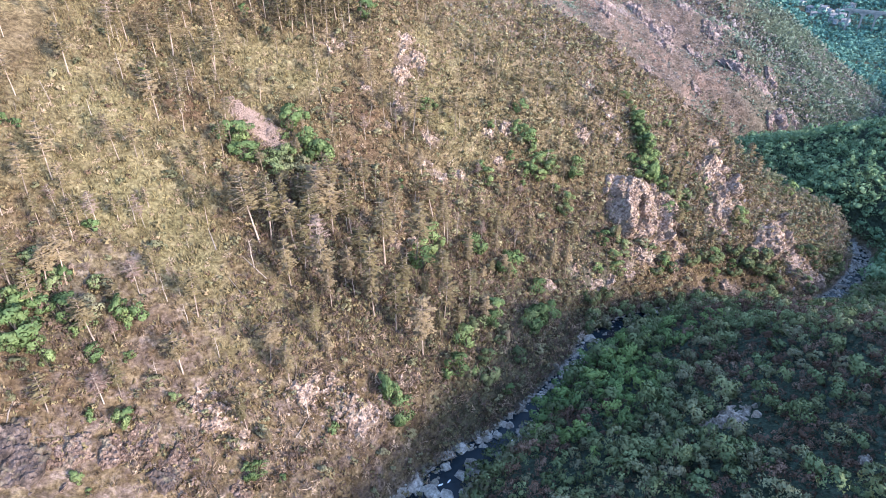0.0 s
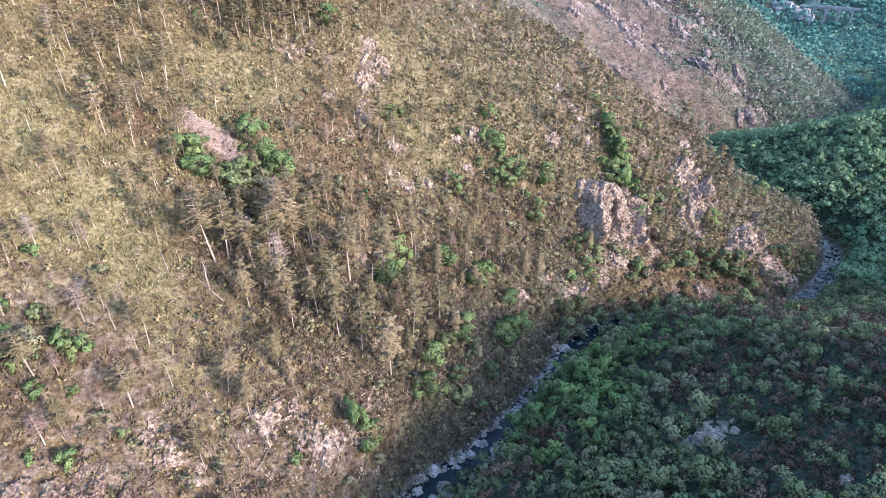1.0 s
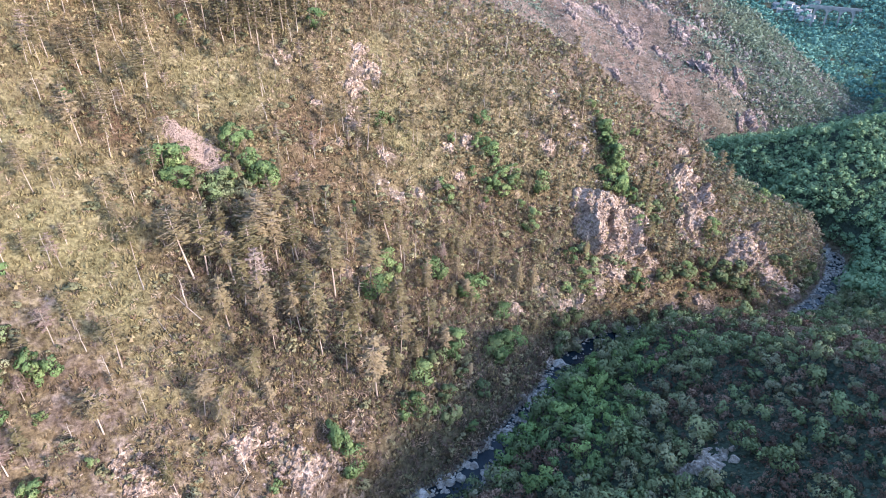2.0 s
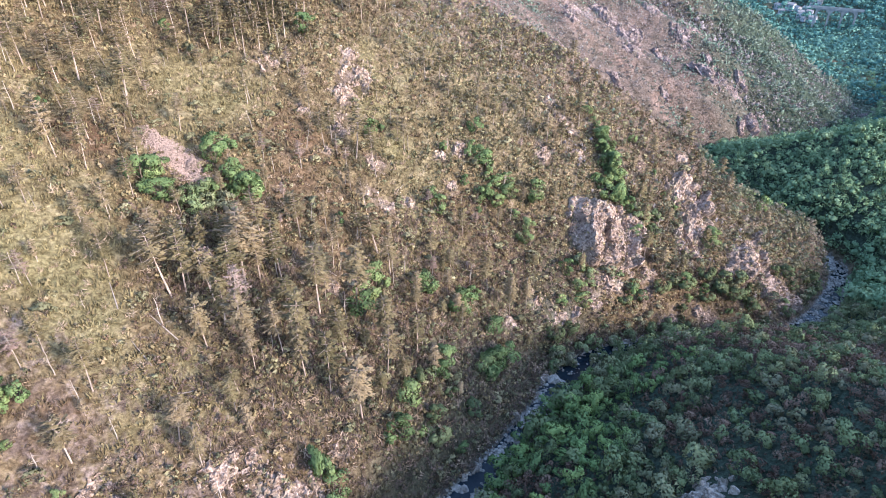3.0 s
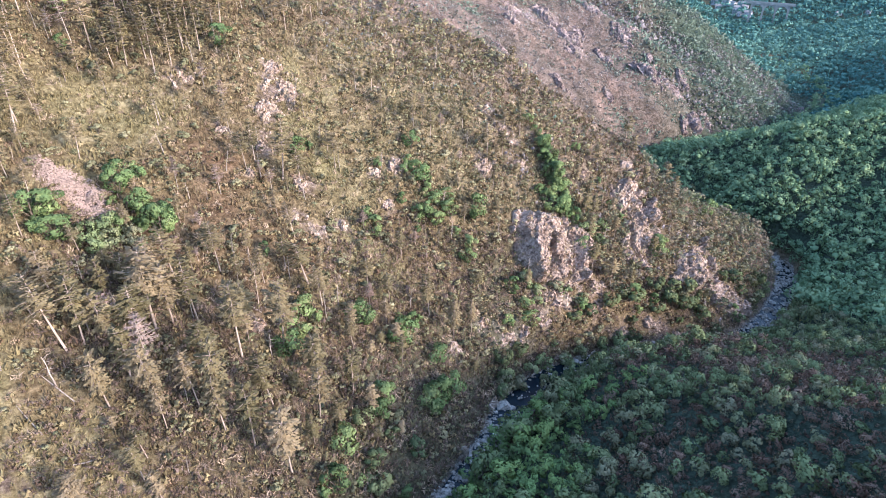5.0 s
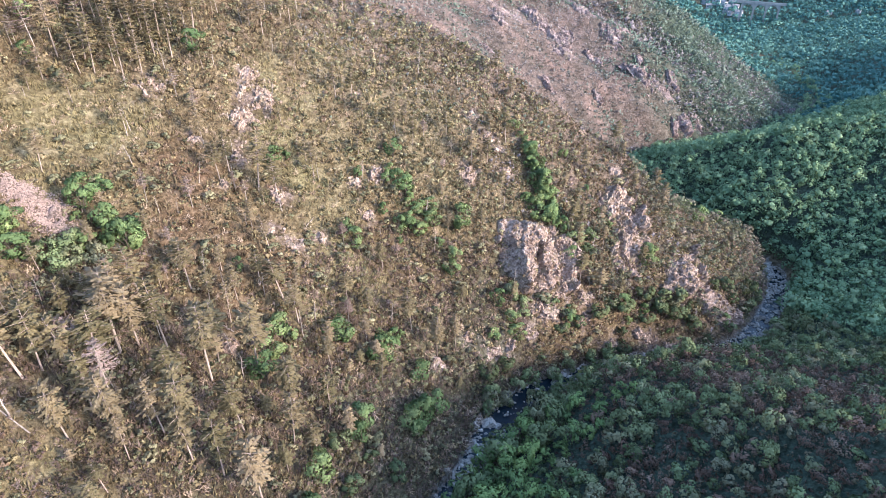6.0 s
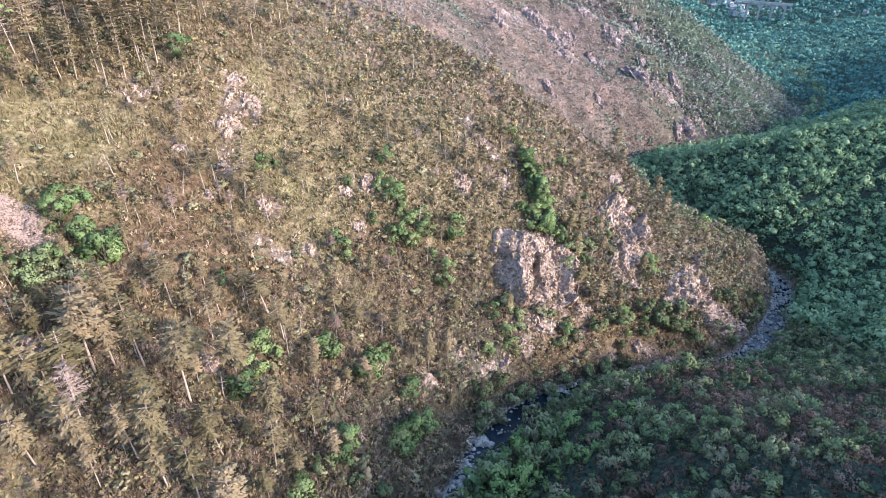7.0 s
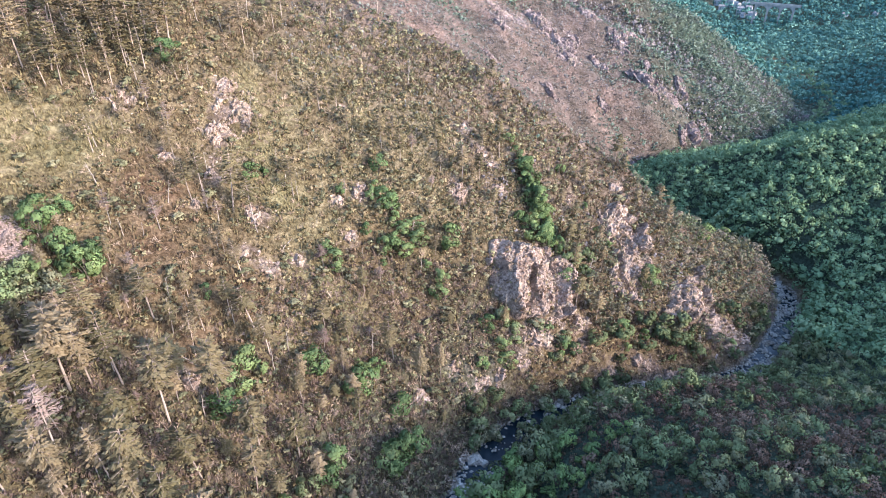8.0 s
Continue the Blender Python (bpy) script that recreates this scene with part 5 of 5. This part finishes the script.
shapes = [crown_shape(rng, 13, 0.6, 0.8, -0.1, 0.36, 5), crown_shape(rng, 12, 0.45, 1.0, -0.1, 0.34, 5), crown_shape(rng, 13, 0.7, 0.6, -0.1, 0.34, 5)]
joined_plants("ledge_scrub", "brown and olive scrub rooted on the rock ledges", "scrub", shapes, at[:, 0], at[:, 1], rng.uniform(0.5, 1.25, len(at)), M_SCRUB, rng, 0.1, feet=at[:, 2])

# -- dark broken rock above the stream, and fallen trunks --
for x0, y0, wide, tall, deep in ((-62, 56, 12, 10, 2.2), (-58, 55, 9, 8, 1.8), (-42, 60, 6, 7, 1.0)):
    crag = thing("rock_outcrop", "dark broken rock face above the stream", "rock", "dark outcrops")
    crag.matrix_basis = Matrix.Translation((x0, y0, float(level(x0, y0))))
    face = part("rock_face", crag_mesh("dark_face", int(x0 * 5 + y0), wide, tall, deep, M_SHADE_ROCK), crag)
    face.matrix_basis = crag.matrix_basis.inverted() @ slope_pose(x0, y0, 3.0)
for x0, y0, turn, ln in [(-38, 92, 140, 5), (-36, 97, 150, 6), (-44, 100, 120, 5), (-26, 80, 95, 4.5), (-30, 88, 20, 4), (-24, 73, 60, 4), (-12, 84, 130, 4), (-60, 58, 70, 4), (-62, 62, 100, 3.5), (-12, 120, 150, 4), (-35, 128, 40, 5), (2, 148, 60, 4)]:
    a = radians(turn)
    ends = [(x0 + math.cos(a) * ln * q, y0 + math.sin(a) * ln * q) for q in (-0.5, -0.15, 0.2, 0.5)]
    me = mesh_from("fallen_trunk", *tube([(u, v, float(level(u, v)) + 0.16) for u, v in ends], (0.11, 0.10, 0.08, 0.04), 6), M_GREY_WOOD)
    tagged(new("fallen_trunk", me), "bleached fallen tree trunk lying on the slope", "fallen tree", "fallen trunks")

# -- boulders of the river --
LEVELS = LINE[(LINE[:, 1] > 20) & (LINE[:, 1] < 166)]
LEVELS = LEVELS[np.argsort(LEVELS[:, 0])]
STONES = [rock_mesh("boulder", 23 + k, M_BOULDER, q, 2, 0.22) for k, q in enumerate([(1, 0.8, 0.6), (1.2, 0.9, 0.5), (0.9, 1, 0.75)])]
def boulder(x, y, z, size):
    ob = tagged(new("boulder", STONES[rng.integers(0, 3)]), "pale grey water-worn boulder in the stream", "boulder", "boulders in the stream")
    ob.matrix_basis = pose(x, y, z, rng.uniform(-15, 15), rng.uniform(-15, 15), rng.uniform(0, 360)) @ Matrix.Diagonal((size, size, size, 1))


BIG_STONES = [(6.7, 77.8, 3.0), (3.6, 76.2, 1.9), (-5.1, 74.1, 2.8), (-2.2, 72.1, 2.3), (0.9, 71.8, 2.0), (4.3, 70.8, 1.5), (6.6, 72, 1.6), (13.6, 82, 1.7), (12.4, 79, 1.6), (11.6, 76, 1.5), (16, 86.5, 1.5), (3.6, 82.6, 1.8),
              (0.6, 81, 2.0), (-7.8, 72, 2.4), (37, 119.2, 2.5), (38.6, 118, 1.6), (34.4, 112, 1.3), (57, 133, 1.4), (60, 135, 1.2), (63.5, 137.6, 1.8), (66.5, 139, 1.7), (74, 139, 1.4), (82, 139.5, 1.5), (88, 140, 1.6)]
for x, y, size in BIG_STONES:
    boulder(x, y, float(np.interp(x, LEVELS[:, 0], LEVELS[:, 2])) - 0.25 * size, size)
d = np.gradient(LINE[:, :2], axis=0)
d /= np.linalg.norm(d, axis=1)[:, None]
seen = np.nonzero((LINE[:, 1] > 62) & (LINE[:, 1] < 190) & (LINE[:, 0] < 150))[0]
for k in range(390):
    i = seen[rng.integers(0, len(seen))]
    a = (1 if rng.random() < 0.5 else -1) * (LINE[i, 3] * rng.uniform(0.0 if LINE[i, 3] < 2.6 else 0.35, 1.2) + 0.3)
    if fbm(LINE[i:i + 1, 0], LINE[i:i + 1, 1], 11, 73)[0] < -0.05 and LINE[i, 1] < 136:
        continue
    shift = rng.uniform(-2.5, 2.5)
    boulder(LINE[i, 0] - d[i, 1] * a + d[i, 0] * shift, LINE[i, 1] + d[i, 0] * a + d[i, 1] * shift, LINE[i, 2] - 0.1, rng.uniform(0.3, 1.25))

# -- small stones of the stream bed --
bed = thing("river_stones", "bed of small grey stones along the stream", "stones", kind="stuff")
PEBBLES = [rock_mesh("pebbles", 53 + k, M_BOULDER, (1, 0.85, 0.6), 1, 0.25) for k in range(3)]
sv, sf, base = [], [], 0
for k in range(2600):
    i = seen[rng.integers(0, len(seen))]
    wide = LINE[i, 3]
    a = rng.uniform(-1.25, 1.25) * (wide + 0.5)
    if abs(a) < 0.75 * wide and fbm(LINE[i:i + 1, 0], LINE[i:i + 1, 1] + 3 * a, 6, 77)[0] < (0.12 if LINE[i, 1] < 122 else -0.15):
        continue
    shift = rng.uniform(-2.5, 2.5)
    x, y = LINE[i, 0] - d[i, 1] * a + d[i, 0] * shift, LINE[i, 1] + d[i, 0] * a + d[i, 1] * shift
    me = PEBBLES[k % 3]
    v = np.array([p.co[:] for p in me.vertices]) * rng.uniform(0.18, 0.6)
    w = rng.uniform(0, 6.28)
    v = np.stack([v[:, 0] * math.cos(w) - v[:, 1] * math.sin(w) + x, v[:, 0] * math.sin(w) + v[:, 1] * math.cos(w) + y, v[:, 2] + max(float(level(x, y)), LINE[i, 2] - 0.15)], 1)
    sv.append(v)
    sf.append(np.array([p.vertices[:] for p in me.polygons]) + base)
    base += len(v)
part("stones", mesh_from("river_bed_stones", np.concatenate(sv), np.concatenate(sf), M_BOULDER), bed)

# -- trees that close over the stream further down --
bx, by = [], []
for i in range(len(LINE)):
    if 186 < LINE[i, 1] < 520 and LINE[i, 0] > 110:
        for k in range(3):
            a = rng.uniform(1.0, 4.0) if k % 3 == 0 else -rng.uniform(1.0, 9)
            sh = rng.uniform(-4, 4)
            bx.append(LINE[i, 0] - d[i, 1] * a + d[i, 0] * sh)
            by.append(LINE[i, 1] + d[i, 0] * a + d[i, 1] * sh)
bx, by = np.array(bx), np.array(by)
shapes = [crown_shape(rng, 60, w, h, 0.6, 0.6) for w, h in ((2.3, 5.0), (2.0, 4.4), (2.7, 5.4))]
joined_plants("stream_side_wood", "dense green trees closing over the stream", "woodland", shapes, bx, by, rng.uniform(0.6, 1.1, len(bx)), M_SPUR, rng, 0.3)

# -- the scree: a tongue of loose pink stones --
sc = np.array(SCREE)
scree = thing("scree", "tongue of loose pink stones on the grassy slope", "scree", kind="stuff")
CHIPS = [rock_mesh("stones", 43 + k, M_SCREE, (1, 0.9, 0.6), 1, 0.3) for k in range(3)]
sv, sf, base = [], [], 0
for k in range(2600):
    a = rng.uniform(0, len(sc) - 1.001)
    i = int(a)
    q = sc[i] * (1 - a + i) + sc[i + 1] * (a - i) + rng.uniform(-1, 1, 2) * (1.8 + 0.35 * a) * np.array((0.8, 1.3))
    me = CHIPS[k % 3]
    v = np.array([p.co[:] for p in me.vertices]) * rng.uniform(0.1, 0.27)
    w = rng.uniform(0, 6.28)
    v = np.stack([v[:, 0] * math.cos(w) - v[:, 1] * math.sin(w) + q[0], v[:, 0] * math.sin(w) + v[:, 1] * math.cos(w) + q[1], v[:, 2] + float(level(q[0], q[1])) + 0.08], 1)
    sv.append(v)
    sf.append(np.array([p.vertices[:] for p in me.polygons]) + base)
    base += len(v)
part("stones", mesh_from("scree_stones", np.concatenate(sv), np.concatenate(sf), M_SCREE), scree)

# -- grey rocks among the trees of the shaded bank --
GREYS = [rock_mesh("grey_rock", 63 + k, M_OUTCROP, q, 3, 0.3) for k, q in enumerate([(1, 0.8, 1.0), (1.2, 0.9, 0.8), (0.8, 1, 1.2)])]
for x0, y0, n, r, wide, tall in [(47.8, 70.2, 9, 2.9, 9.5, 7.0), (43.4, 69.2, 3, 1.5, 4.6, 4.0), (56, 54, 2, 1.2, 2.5, 2.0)]:
    crag = thing("rock_outcrop", "pale grey rock outcrop among dark green trees", "rock", "grey outcrops")
    crag.matrix_basis = pose(x0, y0, float(level(x0, y0)))
    face = part("rock_face", crag_mesh("grey_face", int(x0 * 3 + y0), wide, tall, 1.1, M_OUTCROP), crag)
    face.matrix_basis = crag.matrix_basis.inverted() @ slope_pose(x0, y0, 2.0) @ Matrix.Translation((0, 0, 0.1))
    for j in range(n):
        dx, dy = rng.normal(0, r * 0.6, 2)
        sz = rng.uniform(0.3, 0.8)
        part("rock", GREYS[rng.integers(0, 3)], crag, m=pose(dx, dy, float(level(x0 + dx, y0 + dy)) - crag.matrix_basis.translation.z + 0.2 * sz, rng.uniform(-20, 20), rng.uniform(-20, 20), rng.uniform(0, 360)) @ Matrix.Diagonal((sz, sz, sz * 1.1, 1)))

# -- rock ledges along the stream --
for i in range(len(LINE)):
    if not (60 < LINE[i, 1] < 122 and rng.random() < 0.75):
        continue
    for side in (1, -1):
        if rng.random() < 0.3:
            continue
        a = side * (LINE[i, 3] + rng.uniform(0.2, 1.4))
        x0, y0 = LINE[i, 0] - d[i, 1] * a, LINE[i, 1] + d[i, 0] * a
        crag = thing("rock_ledge", "low grey-brown rock ledge at the edge of the stream", "rock", "rock ledges along the stream")
        crag.matrix_basis = Matrix.Translation((x0, y0, float(level(x0, y0))))
        face = part("rock_face", crag_mesh("ledge_face", i * 5 + side, rng.uniform(2.5, 6), rng.uniform(1.8, 3.4), 0.9, M_OUTCROP), crag)
        face.matrix_basis = Matrix.Translation((0, 0, 0.25)) @ pose(0, 0, 0, rng.uniform(-6, 6), rng.uniform(-6, 6), math.degrees(math.atan2(d[i, 1], d[i, 0])))

# ---- the distant village and its viaduct ----
def box_arrays(x0, x1, y0, y1, z0, z1):
    v = np.array([(x, y, z) for z in (z0, z1) for y in (y0, y1) for x in (x0, x1)], float)
    return v, np.array([(0, 2, 3, 1), (4, 5, 7, 6), (0, 1, 5, 4), (2, 6, 7, 3), (0, 4, 6, 2), (1, 3, 7, 5)])


def make_house(w, l, h, roof):
    ob = thing("house", "small pale plastered house with a grey pitched roof", "house", "village houses")
    part("wall", mesh_from("house_wall", *box_arrays(-w / 2, w / 2, -l / 2, l / 2, -3, h), M_PLASTER), ob)
    e, t = 0.5, 0.3
    v = []
    for y in (-l / 2 - e, l / 2 + e):
        v += [(-w / 2 - e, y, h - 0.3), (0, y, h + roof), (w / 2 + e, y, h - 0.3), (w / 2 + e, y, h - 0.3 + t), (0, y, h + roof + t), (-w / 2 - e, y, h - 0.3 + t)]
    f = [(0, 1, 7, 6), (1, 2, 8, 7), (2, 3, 9, 8), (3, 4, 10, 9), (4, 5, 11, 10), (5, 0, 6, 11), (0, 5, 4, 1), (1, 4, 3, 2), (6, 7, 10, 11), (7, 8, 9, 10)]
    top = part("roof", mesh_from("house_roof", np.array(v), np.array(f), M_ROOF), ob)
    for side in (-1, 1):
        for k in range(2):
            for fl in range(2 if h > 5 else 1):
                y = (k - 0.5) * l * 0.45
                z0 = 1 + fl * 2.8
                frame_part = part("window", mesh_from("house_window", *box_arrays(side * w / 2 - 0.04, side * w / 2 + 0.04, y - 0.62, y + 0.62, z0 - 0.12, z0 + 1.52), M_STONE), ob)
                part("pane", mesh_from("window_pane", *box_arrays(side * w / 2 - 0.07, side * w / 2 + 0.07, y - 0.5, y + 0.5, z0, z0 + 1.4), M_DARK), frame_part)
    part("chimney", mesh_from("house_chimney", *box_arrays(-w * 0.3, -w * 0.3 + 0.8, l * 0.2, l * 0.2 + 0.8, h, h + roof + 1.0), M_STONE), top)
    return ob


HOUSES = [make_house(8, 11, 6.2, 2.2), make_house(7, 9, 4.2, 2.0), make_house(9, 13, 7.5, 2.4)]
for k, (x, y, turn) in enumerate([(470, 834, 20), (461, 808, 60), (479, 822, 35), (481, 808, 10), (475, 789, 75), (484, 794, 30), (478, 776, 50), (461, 756, 15), (464, 744, 40), (463, 769, 20), (508, 824, 65), (513, 820, 45), (523, 671, 80), (540, 650, 30), (477, 872, 15), (470, 780, 50)]):
    m = pose(x, y, float(level(x, y)) + 1.0, 0, 0, turn) @ Matrix.Diagonal((*[0.6 if y < 700 else 0.8] * 3, 1))
    if k < 3:
        HOUSES[k].matrix_basis = m
    else:
        copy_thing(HOUSES[k % 3], m)


def make_viaduct(a, b, deck, spans):
    """Stone arches from a to b in plan, with the deck at that level."""
    a, b = Vector(a), Vector(b)
    run = (b - a).length
    ob = thing("viaduct", "pale grey stone railway viaduct with round arches", "viaduct")
    ob.matrix_basis = pose(a.x, a.y, deck, 0, 0, math.degrees(math.atan2(b.y - a.y, b.x - a.x)))
    bay, pier, thick = run / spans, 1.8, 3.2
    part("deck", mesh_from("viaduct_deck", *box_arrays(-6, run + 6, -thick / 2 - 0.3, thick / 2 + 0.3, -1.1, 0.2), M_STONE), ob)
    for side in (-1, 1):
        part("parapet", mesh_from("viaduct_parapet", *box_arrays(-6, run + 6, side * (thick / 2 + 0.1) - 0.2, side * (thick / 2 + 0.1) + 0.2, 0.2, 1.2), M_STONE), ob)
    r = (bay - pier) / 2
    for k in range(spans + 1):
        part("pier", mesh_from("viaduct_pier", *box_arrays(k * bay - pier / 2, k * bay + pier / 2, -thick / 2, thick / 2, -34, -1.1), M_STONE), ob)
    for k in range(spans):
        c = (k + 0.5) * bay
        v, f, n = [], [], 13
        for i in range(n):
            w = math.pi * i / (n - 1)
            x, z = c - r * math.cos(w), -2.0 - r + r * math.sin(w)
            v += [(x, -thick / 2 + 0.05, z), (x, thick / 2 - 0.05, z), (x, thick / 2 - 0.05, -1.05), (x, -thick / 2 + 0.05, -1.05)]
        for i in range(n - 1):
            p, q = 4 * i, 4 * i + 4
            f += [(p, p + 1, q + 1, q), (p, q, q + 3, p + 3), (p + 1, p + 2, q + 2, q + 1)]
        part("arch", mesh_from("viaduct_arch", np.array(v), np.array(f), M_STONE), ob)


make_viaduct((441, 705), (473, 685), -37.0, 3)

# -- white water --
def make_foam(x, y, wide, long, turn):
    """A thin uneven patch of broken water."""
    n = 18
    v, f = [(0, 0, 0.1)], []
    for i in range(n):
        w = 2 * math.pi * i / n
        q = 0.6 + 0.5 * lattice(np.array(i * 1.0), np.array(x), 5)
        v.append((math.cos(w) * long * 0.5 * q, math.sin(w) * wide * 0.5 * q, 0.02))
    f = [(0, 1 + i, 1 + (i + 1) % n) for i in range(n)]
    ob = tagged(new("foam", mesh_from("foam", np.array([[float(c) for c in p] for p in v]), np.array(f), M_FOAM)), "white broken water between boulders", "white water", "white water")
    ob.matrix_basis = pose(x, y, float(np.interp(x, LEVELS[:, 0], LEVELS[:, 2])) - 0.1, 0, 0, turn)


for x, y, wide, long, turn in [(9.8, 79.4, 0.5, 1.8, 75), (9.5, 77.6, 0.6, 1.6, 100), (-0.4, 73.7, 0.5, 1.4, 20), (1.2, 74.6, 0.4, 1.2, 50), (14, 85, 0.6, 1.4, 40), (24, 98.5, 0.4, 1.2, 50), (29, 105, 0.4, 1.0, 55), (33, 111, 0.4, 1.2, 60)]:
    make_foam(x, y, wide, long, turn)
